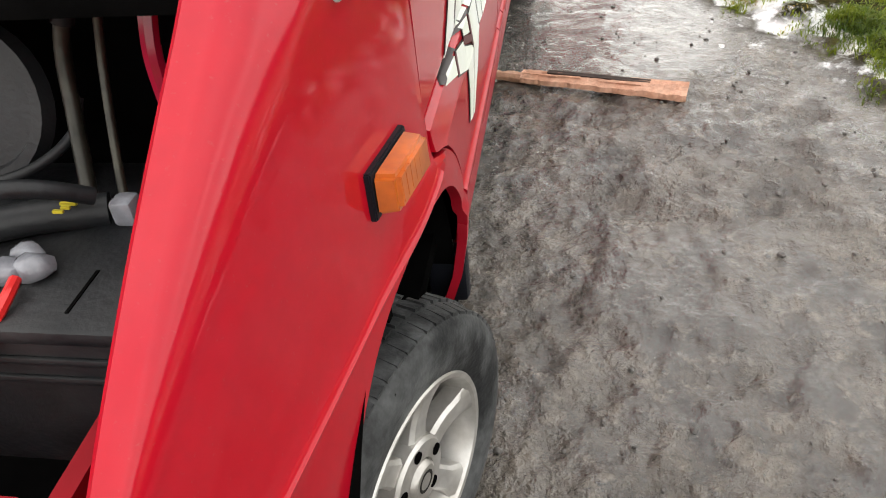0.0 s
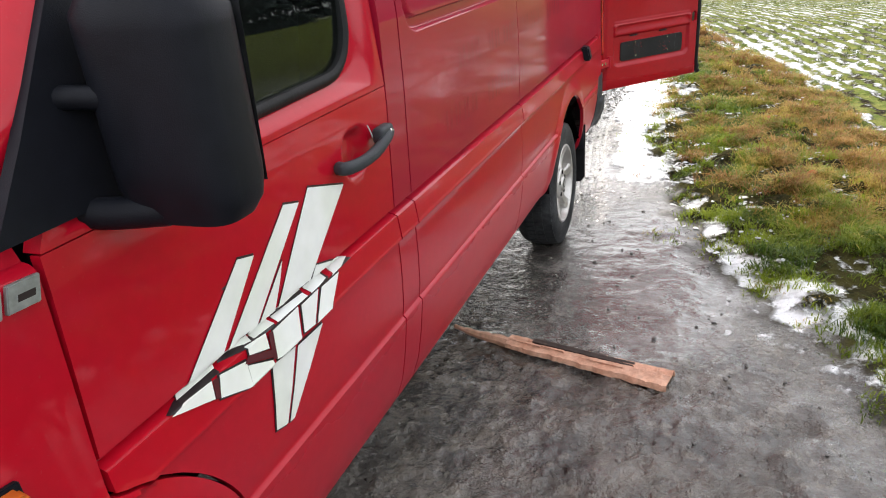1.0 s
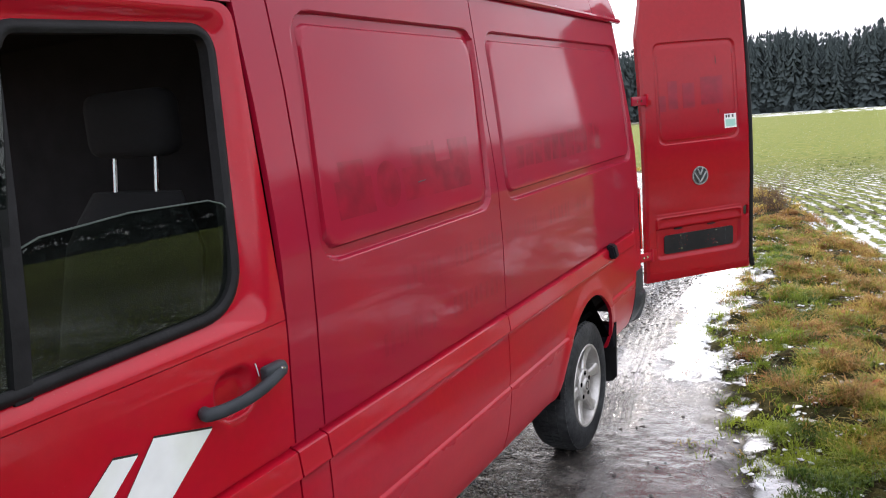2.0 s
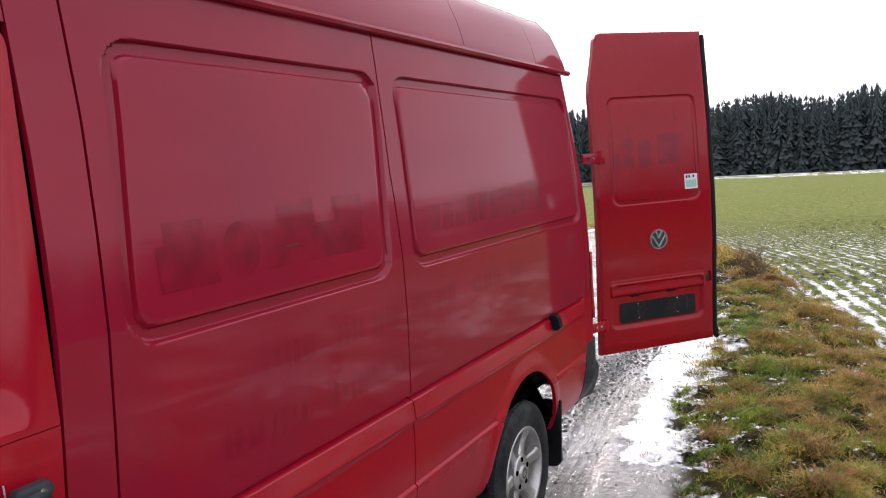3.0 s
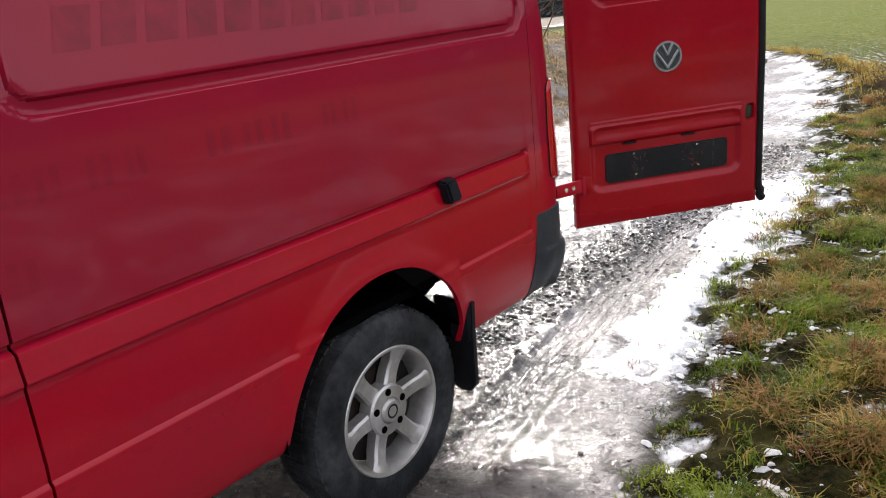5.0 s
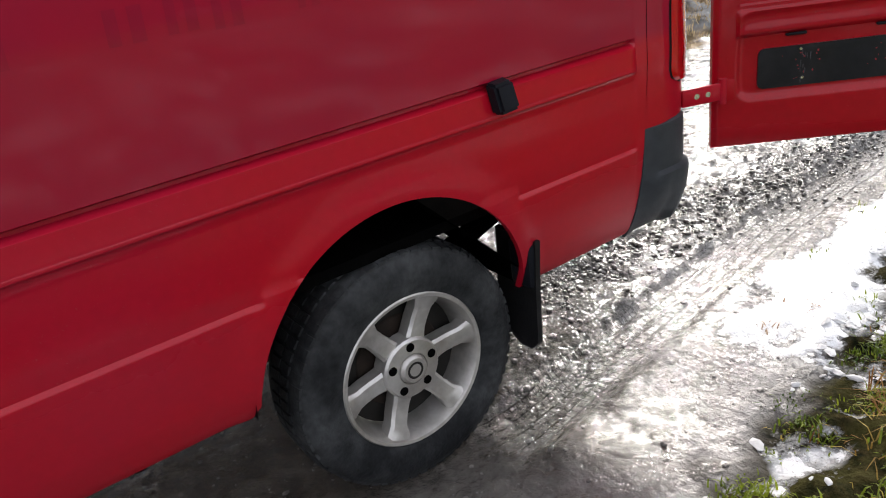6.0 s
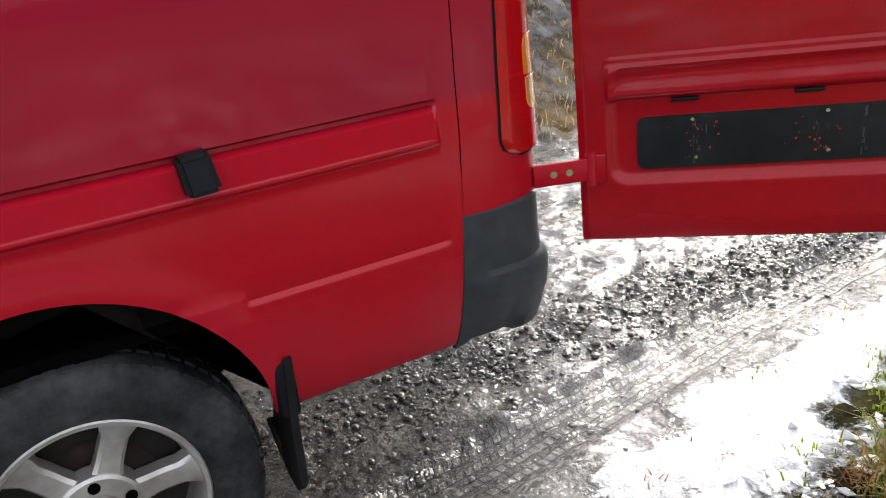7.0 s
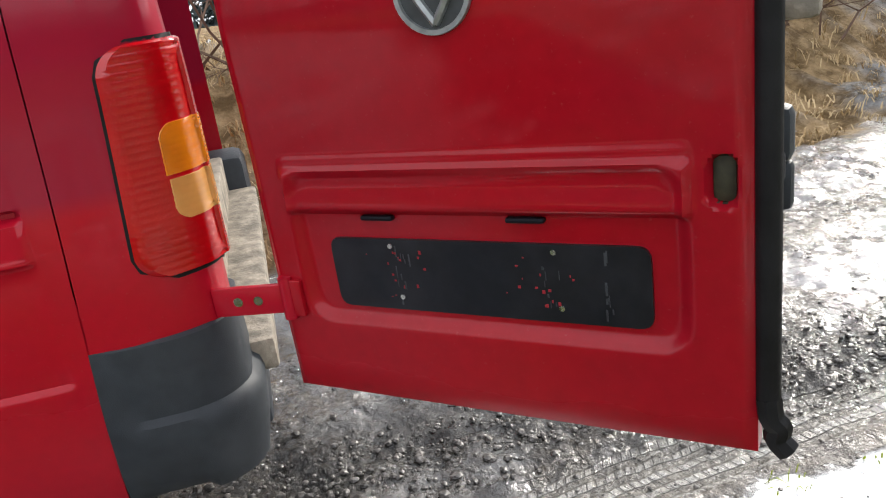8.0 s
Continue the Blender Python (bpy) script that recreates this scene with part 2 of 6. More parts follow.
cable_red = mat("red_cable", (0.65, 0.02, 0.02), 0.4, vary=0.1)
clear_plastic = mat("milky_clear_plastic", (0.22, 0.225, 0.25), 0.12, vary=0.3, scale=30, bump=0.3)
yellow_ink = mat("yellow_ink", (0.55, 0.46, 0.03), 0.6, vary=0.2)
bay_plastic = mat("dusty_bay_plastic", (0.011, 0.012, 0.014), 0.45, vary=0.3, scale=18, second=(0.026, 0.026, 0.026), second_scale=7, second_amount=0.6, bump=0.15, bump_scale=90, spec=0.3)
brass_pipe = mat("greased_pipe", (0.040, 0.038, 0.028), 0.40, metal=0.5, vary=0.5, scale=25, second=(0.016, 0.015, 0.013), second_scale=16, second_amount=0.8, bump=0.1, bump_scale=90)


# ---- mesh helpers ----
def part(name, bm, material, parent=None, label="", smooth=True):
    me = bpy.data.meshes.new(name)
    bm.to_mesh(me)
    bm.free()
    if smooth:
        me.polygons.foreach_set("use_smooth", [True] * len(me.polygons))
        me.set_sharp_from_angle(angle=radians(38))
    me.materials.append(material)
    ob = new(name, me)
    if parent is not None:
        ob.parent = parent
        ob.matrix_parent_inverse = parent.matrix_basis.inverted() if parent.parent is None else Matrix()
    if label:
        ob["label"] = label
    return ob


def thing(name, at, label, category, group="", kind=""):
    ob = new(name)
    ob.matrix_basis = Matrix.Translation(at)
    return tagged(ob, label, category, group, kind)


def grid(bm, rows):
    """A sheet of quads through a table of points."""
    vs = [[bm.verts.new(p) for p in r] for r in rows]
    for a, b in zip(vs, vs[1:]):
        for i in range(len(a) - 1):
            q = [a[i], a[i + 1], b[i + 1], b[i]]
            if len({tuple(round(c, 6) for c in v.co) for v in q}) > 2:
                bm.faces.new(q)
    return vs


def rim(bm, back):
    """Folds the open border of a sheet back by a vector, so that its edge has thickness."""
    edges = [e for e in bm.edges if e.is_boundary]
    made = bmesh.ops.extrude_edge_only(bm, edges=edges)
    bmesh.ops.translate(bm, verts=[v for v in made["geom"] if isinstance(v, bmesh.types.BMVert)], vec=back)
    return bm


def box(bm, lo, hi, bevel=0.0, m=None, seg=2):
    made = bmesh.ops.create_cube(bm, size=1.0)["verts"]
    c, s = [(a + b) / 2 for a, b in zip(lo, hi)], [b - a for a, b in zip(lo, hi)]
    for v in made:
        v.co = Vector([v.co[i] * s[i] + c[i] for i in range(3)])
    if bevel:
        made = [v for f in bmesh.ops.bevel(bm, geom=list({e for v in made for e in v.link_edges}), offset=bevel, segments=seg, affect="EDGES", profile=0.5)["faces"] for v in f.verts] + [v for v in made if v.is_valid]
    if m is not None:
        bmesh.ops.transform(bm, matrix=m, verts=list({v for v in made if v.is_valid}))
    return bm


def tube(bm, pts, r, n=10, cap=True, taper=None):
    """A round bar along points."""
    pts = [Vector(p) for p in pts]
    rings, up = [], None
    for i, p in enumerate(pts):
        d = (pts[min(i + 1, len(pts) - 1)] - pts[max(i - 1, 0)]).normalized()
        if up is None:
            up = d.orthogonal().normalized()
        up = (up - d * up.dot(d)).normalized()
        side = d.cross(up)
        rr = r if taper is None else r * taper[i]
        rings.append([bm.verts.new(p + (up * math.cos(a) + side * math.sin(a)) * rr) for a in [2 * math.pi * k / n for k in range(n)]])
    for a, b in zip(rings, rings[1:]):
        for k in range(n):
            bm.faces.new((a[k], a[(k + 1) % n], b[(k + 1) % n], b[k]))
    if cap:
        bm.faces.new(rings[0][::-1]), bm.faces.new(rings[-1])
    return bm


def smooth_path(pts, n=8):
    """Points along a soft curve through pts."""
    pts = [Vector(p) for p in pts]
    q = [pts[0] * 2 - pts[1], *pts, pts[-1] * 2 - pts[-2]]
    out = []
    for i in range(1, len(q) - 2):
        a, b, c, d = q[i - 1:i + 3]
        for k in range(n):
            t = k / n
            out.append(0.5 * ((2 * b) + (c - a) * t + (2 * a - 5 * b + 4 * c - d) * t * t + (3 * b - a - 3 * c + d) * t ** 3))
    return out + [pts[-1]]


def spin(bm, profile, centre, axis="x", n=48, closed=False, start=0.0):
    """A turned shape: profile of (along the axis, radius)."""
    rings = []
    for a, r in profile:
        ring = []
        for k in range(n):
            t = start + 2 * math.pi * k / n
            v = (a, r * math.cos(t), r * math.sin(t)) if axis == "x" else (r * math.cos(t), r * math.sin(t), a)
            ring.append(bm.verts.new(Vector(centre) + Vector(v)))
        rings.append(ring)
    pairs = list(zip(rings, rings[1:])) + ([(rings[-1], rings[0])] if closed else [])
    for a, b in pairs:
        for k in range(n):
            bm.faces.new((a[k], a[(k + 1) % n], b[(k + 1) % n], b[k]))
    return rings


def lerp(a, b, t):
    return a + (b - a) * t


def clamp(t, a=0.0, b=1.0):
    return max(a, min(b, t))


def ease(a, b, t):
    t = clamp((t - a) / (b - a))
    return t * t * (3 - 2 * t)


def table(points, t):
    for (a, u), (b, v) in zip(points, points[1:]):
        if t <= b:
            return lerp(u, v, clamp((t - a) / (b - a)))
    return points[-1][1]


def steps(a, b, coarse, spots=(), fine=0.005, reach=0.03):
    """Sample values from a to b, closer together near the spots."""
    out, t = [a], a
    while t < b - 1e-6:
        near = min([abs(t - s) for s in spots], default=9)
        t += fine if near < reach else min(coarse, max(fine, near - reach + fine))
        out.append(min(t, b))
    if len(out) > 2 and out[-1] - out[-2] < fine * 0.4:
        out.pop(-2)
    return out


def round_box(y, z, y0, y1, z0, z1, r):
    """Signed distance to a rounded rectangle, minus inside."""
    qy, qz = abs(y - (y0 + y1) / 2) - (y1 - y0) / 2 + r, abs(z - (z0 + z1) / 2) - (z1 - z0) / 2 + r
    return math.hypot(max(qy, 0), max(qz, 0)) + min(max(qy, qz), 0) - r


# ---- ground: one sheet ----
EDGE = [(-6, 3.0), (1.2, 1.62), (2.0, 1.42), (2.45, 1.28), (2.9, 1.06), (3.3, 0.82), (3.9, 0.62), (4.6, 0.47), (5.2, 0.28), (5.9, 0.14), (7.8, 0.12), (9.0, -0.10), (12.4, -0.95), (14.7, -1.35), (17.0, -2.2), (19.0, -3.4), (24, -8), (40, -30)]
FIELD = [(-6, 5.0), (3, 2.7), (5.3, 1.90), (7.5, 1.50), (9.2, 1.02), (10.8, 0.58), (13.4, -0.06), (15.7, -0.95), (19, -2.6), (24, -6.8), (40, -28)]


def fbm(x, y, s, o=4):
    return noise.fractal(Vector((x * s, y * s, 3.7)), 1.0, 2.0, o)


def land(x, y):
    """Height of the open land, without the small relief."""
    r = math.hypot(x, y - 2)
    h = 0.028 - 0.0225 * max(0, r - 10) * ease(8, 14, r)
    h += 0.02 * math.exp(-((x - 0.3) ** 2 / 1.2 + (y - 1.9) ** 2 / 1.6))
    left = table(EDGE, y) - 2.85
    if y > -5:
        h += 0.85 * ease(0.0, 2.2, left - x - 0.2) * ease(30, 14, y)
    return h


def surface(x, y):
    """Height and the shares of grass, field, snow and wet at a place."""
    e, f = table(EDGE, y), table(FIELD, y)
    wob = 0.16 * fbm(x, y, 2.6) + 0.06 * fbm(x, y, 9)
    road = 1 - ease(-0.10, 0.10, x - e + wob)
    bank = ease(-0.1, 0.15, e - 2.85 - x + wob)
    field = ease(-0.2, 0.25, x - f + wob)
    h = land(x, y)
    n1, n2, n3 = fbm(x, y, 1.3), fbm(x, y, 7.0), fbm(x, y, 24.0, 3)
    near = ease(16, 9, math.hypot(x, y - 4))
    # road: lumpy mud with ruts behind the van
    mid_rut = -0.13 - 0.15 * (y - 4.6) + 0.02 * (y - 4.6) ** 2 * ease(4.6, 6, y)
    rut = (1 - ease(0.10, 0.15, abs(x - mid_rut))) * ease(3.7, 3.9, y) * ease(10, 8, y)
    rut2 = math.exp(-((x - (-1.75 - 0.05 * (y - 4.5))) / 0.16) ** 2) * ease(3.9, 4.3, y)
    n4 = fbm(x, y, 13.0, 3)
    n5 = fbm(x * 0.6 + 0.4 * n1, y * 1.2 + 0.3 * n1, 5.0, 3)      # smeared swells of mud
    calm = ease(2.2, 2.5, y + 0.25 * n1) * ease(4.7, 4.3, y)
    lump = (0.014 * n5 + 0.011 * n2 + 0.011 * n3 + 0.012 * n1 + 0.016 * max(0.0, n4 - 0.12) - 0.010 * max(0.0, -n4 - 0.2)) * (1 - 0.72 * calm)
    h += road * (1 - bank) * (lump * (1 - 0.7 * rut) * (1 - 0.6 * ease(0.06, 0.34, x - mid_rut) * ease(3.4, 4.5, y)) - 0.024 * (rut + rut2))
    # frozen ledge beside the front wheel, groove beyond the log
    stony = math.exp(-((x + 0.62 - 0.03 * (y - 4.5) + 0.10 * n1) / 0.24) ** 2) * ease(3.9, 4.3, y) * ease(8, 6.5, y)
    pool = math.exp(-((y - 4.15) / 0.62) ** 2 - ((x + 0.19) / 0.36) ** 2)
    mirror = ease(2.15, 2.5, y + 0.25 * n1) * ease(4.6, 4.0, y) * ease(-0.9, -0.5, x) * ease(1.05, 0.7, x + 0.15 * n2) * road
    mirror = clamp(mirror * (1 - 0.5 * pool))
    stony = clamp(max(stony, 1.1 * pool))
    ledge = y - 0.49 + 0.50 * x + 0.05 * n2
    h += 0.020 * ease(0.012, -0.012, ledge) * ease(-0.5, -0.2, ledge) * ease(-0.1, 0.08, x) * ease(1.2, 0.7, x)
    groove = y - 2.10 + 0.38 * (x - 0.66) + 0.03 * n2
    h -= 0.022 * math.exp(-(groove / 0.022) ** 2) * ease(0.60, 0.70, x) * ease(1.5, 1.1, x)
    verge = (1 - road) * (1 - field)
    h += verge * (0.035 * ease(0, 0.3, x - e) + 0.035 * n1 + 0.045 * max(0.0, n2) + 0.015 * n2 + 0.01 * n4)
    h += field * (0.025 * n2 - 0.05)
    h += bank * (0.12 * n1 + 0.06 * n2)
    # snow: on the road edge, in hollows of the verge, between the furrows
    sn = 0.0
    beside = ease(0.06, 0.34, x - mid_rut) * ease(4.05, 5.0, y + 0.5 * n1)
    far_side = ease(-0.85, -0.15, x - e + 0.4 * n1) * ease(4.9, 6.6, y + 0.5 * n1)
    sn += road * (max(0.70 * beside, 0.62 * far_side) + 0.34 * n2 + 0.30 * n1 + 0.18 * n4 - 0.35 * ease(2.6, 1.8, y) - 0.16 * ease(-0.9, -1.6, x - e))
    sn -= road * (0.85 * pool + 0.25 * ease(4.6, 4.1, y) * ease(0.0, 0.2, x - mid_rut) + 0.9 * stony + 0.5 * mirror * ease(1.0, 0.6, x - e + 1.0))
    sn += road * 0.32 * ease(0.13, 0.30, x - mid_rut) * ease(4.35, 5.0, y + 0.3 * n2) * ease(8, 6, y)
    sn += road * (0.60 * ease(-0.65, -0.15, x - e + 0.2 * n2) * ease(3.3, 2.5, y) - 0.22 * ease(-0.15, -0.55, x) * ease(8.0, 6.5, y))
    sn += road * 0.12 * ease(2.2, 3.3, y) * ease(0.2, 0.7, x)
    sn += verge * (0.42 * ease(0.6, 0.0, x - e) + 0.30 * n1 - 0.42 * n2 + 0.06)
    sn += verge * 0.25 * math.exp(-((x - 1.5) ** 2 + (y - 3.0) ** 2))
    rows_near = ease(17, 10, math.hypot(x, y))
    sn += field * (0.30 + (0.30 * n2 + 0.35 * n1) * (0.35 + 0.65 * rows_near)) * ease(27, 15, math.hypot(x, y) + 3 * n1)
    sn += field * 0.75 * ease(100, 118, math.hypot(x, y)) * ease(60, 90, y) * ease(-0.3, 0.3, n1 + 0.1)
    sn += bank * (0.35 * n2 - 0.2)
    sn += road * 0.10 * math.exp(-((x + 2.3) / 0.5) ** 2)
    sn = clamp(0.02 + sn * 0.92) * (1 - 0.8 * rut * road)
    h += 0.010 * ease(0.35, 0.7, sn) * near
    wet = road * clamp(0.62 + 0.3 * pool + 0.5 * n1 + 0.2 * n2 + 0.5 * rut * ease(5.2, 4.2, y))
    ice = road * clamp(ease(2.25, 3.3, y + 0.8 * n1 + 0.4 * n2) * ease(-0.30, 0.40, x + 0.3 * n1) * (1 - math.exp(-((y - 4.15) / 0.5) ** 2 - ((x + 0.12) / 0.40) ** 2)) + 1.0 * ease(4.7, 5.5, y + 0.6 * n1) * ease(-0.1, 0.35, n1 + 0.6 * n2 + 0.1)) * (1 - 0.7 * rut)
    return h, clamp(verge + bank), field, sn, clamp(wet), bank, ice, rut, x - mid_rut, ease(30, 12, y), stony * road, mirror, x - f


def ground_values(lo, hi, fine_lo, fine_hi, step, grow=1.16):
    mid = [fine_lo + step * i for i in range(int((fine_hi - fine_lo) / step) + 1)]
    up, s, v = [], step, mid[-1]
    while v < hi:
        s *= grow
        v += s
        up.append(v)
    down, s, v = [], step, mid[0]
    while v > lo:
        s *= grow
        v -= s
        down.append(v)
    return down[::-1] + mid + up


gx = ground_values(-700, 700, -2.4, 2.6, 0.02)
gy = ground_values(-700, 700, -0.4, 8.0, 0.024, 1.045)
verts, attrs = [], [[] for _ in range(12)]
for y in gy:
    for x in gx:
        h, *vals = surface(x, y)
        verts.append((x, y, h))
        for a, v in zip(attrs, vals):
            a.append(v)
w = len(gx)
faces = [(j * w + i, j * w + i + 1, (j + 1) * w + i + 1, (j + 1) * w + i) for j in range(len(gy) - 1) for i in range(w - 1)]
me = bpy.data.meshes.new("ground")
me.from_pydata(verts, [], faces)
me.polygons.foreach_set("use_smooth", [True] * len(me.polygons))
for nm, a in zip(("grassy", "fieldy", "snowy", "wetness", "banky", "icy", "rutted", "rut_across", "tilled", "stony", "mirror_wet", "row_across"), attrs):
    me.attributes.new(nm, "FLOAT", "POINT").data.foreach_set("value", a)

gm = bpy.data.materials.new("thawing_farm_track")
gm.use_nodes = True
gn, gl = gm.node_tree.nodes, gm.node_tree.links
gb = gn["Principled BSDF"]
gtc = gn.new("ShaderNodeTexCoord")


def g_noise(scale, detail=6.0, rough=0.6):
    n = gn.new("ShaderNodeTexNoise")
    n.inputs["Scale"].default_value, n.inputs["Detail"].default_value, n.inputs["Roughness"].default_value = scale, detail, rough
    gl.new(gtc.outputs["Object"], n.inputs["Vector"])
    return n.outputs["Fac"]


def g_attr(name):
    n = gn.new("ShaderNodeAttribute")
    n.attribute_name = name
    return n.outputs["Fac"]


def g_range(v, a, b, c=0.0, d=1.0):
    n = gn.new("ShaderNodeMapRange")
    for k, val in zip(("From Min", "From Max", "To Min", "To Max"), (a, b, c, d)):
        n.inputs[k].default_value = val
    gl.new(v, n.inputs["Value"])
    return n.outputs["Result"]


def g_mix(f, a, b):
    n = gn.new("ShaderNodeMix")
    n.data_type = "RGBA"
    if isinstance(f, float):
        n.inputs["Factor"].default_value = f
    else:
        gl.new(f, n.inputs["Factor"])
    for k, v in (("A", a), ("B", b)):
        if isinstance(v, tuple):
            n.inputs[k].default_value = (*v, 1)
        else:
            gl.new(v, n.inputs[k])
    return n.outputs["Result"]


def g_math(op, a, b):
    n = gn.new("ShaderNodeMath")
    n.operation = "ADD" if op == "SUM" else op
    for i, v in enumerate((a, b)):
        if isinstance(v, (int, float)):
            n.inputs[i].default_value = v
        else:
            gl.new(v, n.inputs[i])
    n.use_clamp = op == "ADD"
    return n.outputs["Value"]


big, med, mid, small, tiny = g_noise(1.1), g_noise(5), g_noise(13), g_noise(34), g_noise(120)
rutted, across = g_attr("rutted"), g_attr("rut_across")
mud = g_mix(g_range(med, 0.36, 0.64), (0.030, 0.024, 0.019), (0.105, 0.088, 0.070))
mud = g_mix(g_range(mid, 0.52, 0.66, 0.0, 0.8), mud, (0.16, 0.137, 0.110))
mud = g_mix(g_range(tiny, 0.60, 0.72, 0.0, 0.35), mud, (0.22, 0.19, 0.15))
mud = g_mix(g_range(small, 0.60, 0.70), mud, (0.016, 0.013, 0.011))
slush = g_mix(g_range(small, 0.35, 0.65), (0.16, 0.155, 0.135), (0.34, 0.33, 0.30))
mud = g_mix(g_range(g_attr("wetness"), 0.70, 1.0, 0.0, 0.65), mud, (0.022, 0.017, 0.012))
sep = gn.new("ShaderNodeSeparateXYZ")
gl.new(gtc.outputs["Object"], sep.inputs["Vector"])
# tyre print in the rut: rows of blocks pressed into the slush
across_w = g_math("SUM", across, g_range(big, 0.3, 0.7, -0.02, 0.02))
ribs = g_range(g_math("SINE", g_math("MULTIPLY", across_w, 2 * math.pi / 0.058), 0.0), -0.25, 0.25)
skew = g_math("MULTIPLY", g_math("ABSOLUTE", across_w, 0.0), 0.35)
bars = g_range(g_math("SINE", g_math("MULTIPLY", g_math("SUBTRACT", sep.outputs["Y"], skew), 2 * math.pi / 0.030), 0.0), -0.7, -0.1)
prints = g_math("MULTIPLY", ribs, g_range(bars, 0.0, 1.0, 0.6, 1.0))
slush = g_mix(g_math("MULTIPLY", prints, g_range(small, 0.3, 0.6, 0.5, 1.0)), (0.13, 0.12, 0.10), g_mix(g_range(mid, 0.35, 0.65), (0.36, 0.345, 0.30), (0.62, 0.61, 0.58)))
mud = g_mix(g_math("MULTIPLY", rutted, g_range(med, 0.3, 0.55, 0.25, 1.0)), mud, slush)
soil = g_mix(g_range(small, 0.4, 0.62), (0.008, 0.010, 0.004), (0.040, 0.032, 0.012))
turf = g_mix(g_range(med, 0.42, 0.62), soil, (0.060, 0.056, 0.018))
crop = g_mix(g_range(med, 0.40, 0.62), (0.115, 0.150, 0.035), (0.215, 0.220, 0.065))
rowed = g_math("SUM", g_attr("row_across"), g_range(med, 0.3, 0.7, -0.05, 0.05))
rows_of = g_range(g_math("SINE", g_math("MULTIPLY", rowed, 2 * math.pi / 0.21), 0.0), -0.9, 0.9)
soil_amt = g_math("MULTIPLY", g_range(g_math("SUM", g_math("MULTIPLY", rows_of, 0.30), mid), 0.58, 0.76), g_attr("tilled"))
crop = g_mix(soil_amt, crop, g_mix(g_range(small, 0.4, 0.6), (0.022, 0.017, 0.011), (0.055, 0.045, 0.030)))
turf = g_mix(g_attr("banky"), turf, g_mix(g_range(med, 0.4, 0.6), (0.13, 0.085, 0.04), (0.34, 0.24, 0.13)))
base = g_mix(g_attr("grassy"), mud, turf)
base = g_mix(g_attr("fieldy"), base, crop)
ragged = g_math("ADD", g_range(mid, 0.3, 0.7, -0.34, 0.34), g_math("ADD", g_range(small, 0.3, 0.7, -0.22, 0.22), g_range(tiny, 0.3, 0.7, -0.12, 0.12)))
row_snow = g_math("MULTIPLY", g_attr("fieldy"), g_range(rows_of, 0.0, 1.0, -0.16, 0.20))
snow_amt = g_range(g_math("SUM", g_math("SUM", g_attr("snowy"), row_snow), ragged), 0.42, 0.66)
snow_col = g_mix(g_range(mid, 0.3, 0.7), (0.66, 0.68, 0.70), (0.86, 0.87, 0.88))
snow_col = g_mix(g_range(tiny, 0.61, 0.69), snow_col, (0.22, 0.20, 0.17))
snow_col = g_mix(g_math("MULTIPLY", g_range(small, 0.62, 0.68), g_range(med, 0.42, 0.58, 0.15, 0.9)), snow_col, (0.10, 0.085, 0.065))
ice_col = g_mix(g_range(med, 0.35, 0.62), (0.055, 0.050, 0.044), (0.26, 0.26, 0.255))
ice_col = g_mix(g_range(small, 0.52, 0.66), ice_col, (0.17, 0.165, 0.16))
ice_amt = g_math("MULTIPLY", g_attr("icy"), g_range(g_math("SUM", med, g_range(mid, 0.3, 0.7, -0.10, 0.10)), 0.28, 0.46))
base = g_mix(ice_amt, base, ice_col)
mirror_wet, stony = g_attr("mirror_wet"), g_attr("stony")
base = g_mix(g_math("MULTIPLY", mirror_wet, g_range(med, 0.35, 0.6, 0.95, 0.55)), base, g_mix(g_range(mid, 0.35, 0.65), (0.030, 0.026, 0.022), (0.085, 0.076, 0.066)))
base = g_mix(g_math("MULTIPLY", stony, 0.95), base, g_mix(g_range(small, 0.4, 0.6), (0.014, 0.013, 0.012), (0.060, 0.056, 0.050)))
gl.new(g_mix(snow_amt, base, snow_col), gb.inputs["Base Color"])
wetr = g_math("SUM", g_attr("wetness"), g_range(small, 0.3, 0.7, -0.22, 0.22))
plant = g_math("ADD", g_attr("grassy"), g_attr("fieldy"))
gl.new(g_math("MULTIPLY", g_range(plant, 0.0, 1.0, 1.0, 0.04), g_range(stony, 0.0, 1.0, 1.0, 0.35)), gb.inputs["Specular IOR Level"])
rough0 = g_math("ADD", g_range(wetr, 0.10, 0.65, 0.48, 0.13), g_math("MULTIPLY", plant, 0.5))
# film of melt water over the bare track
gl.new(g_math("MULTIPLY", g_math("MAXIMUM", g_range(wetr, 0.3, 0.8, 0.0, 0.85), mirror_wet), g_math("MULTIPLY", g_range(stony, 0.0, 1.0, 1.0, 0.3), g_math("SUBTRACT", 1.0, g_math("ADD", plant, g_math("MULTIPLY", snow_amt, 0.85))))), gb.inputs["Coat Weight"])
gb.inputs["Coat Roughness"].default_value, gb.inputs["Coat IOR"].default_value = 0.03, 1.4
nr = gn.new("ShaderNodeMix")
nr.data_type = "FLOAT"
gl.new(snow_amt, nr.inputs["Factor"])
gl.new(rough0, nr.inputs["A"])
nr.inputs["B"].default_value = 0.5
gl.new(nr.outputs["Result"], gb.inputs["Roughness"])
gbp = gn.new("ShaderNodeBump")
gbp.inputs["Strength"].default_value, gbp.inputs["Distance"].default_value = 1.0, 0.03
relief = g_math("SUM", g_math("MULTIPLY", small, 0.75), g_math("SUM", g_math("MULTIPLY", tiny, 0.16), g_math("MULTIPLY", mid, 1.3)))
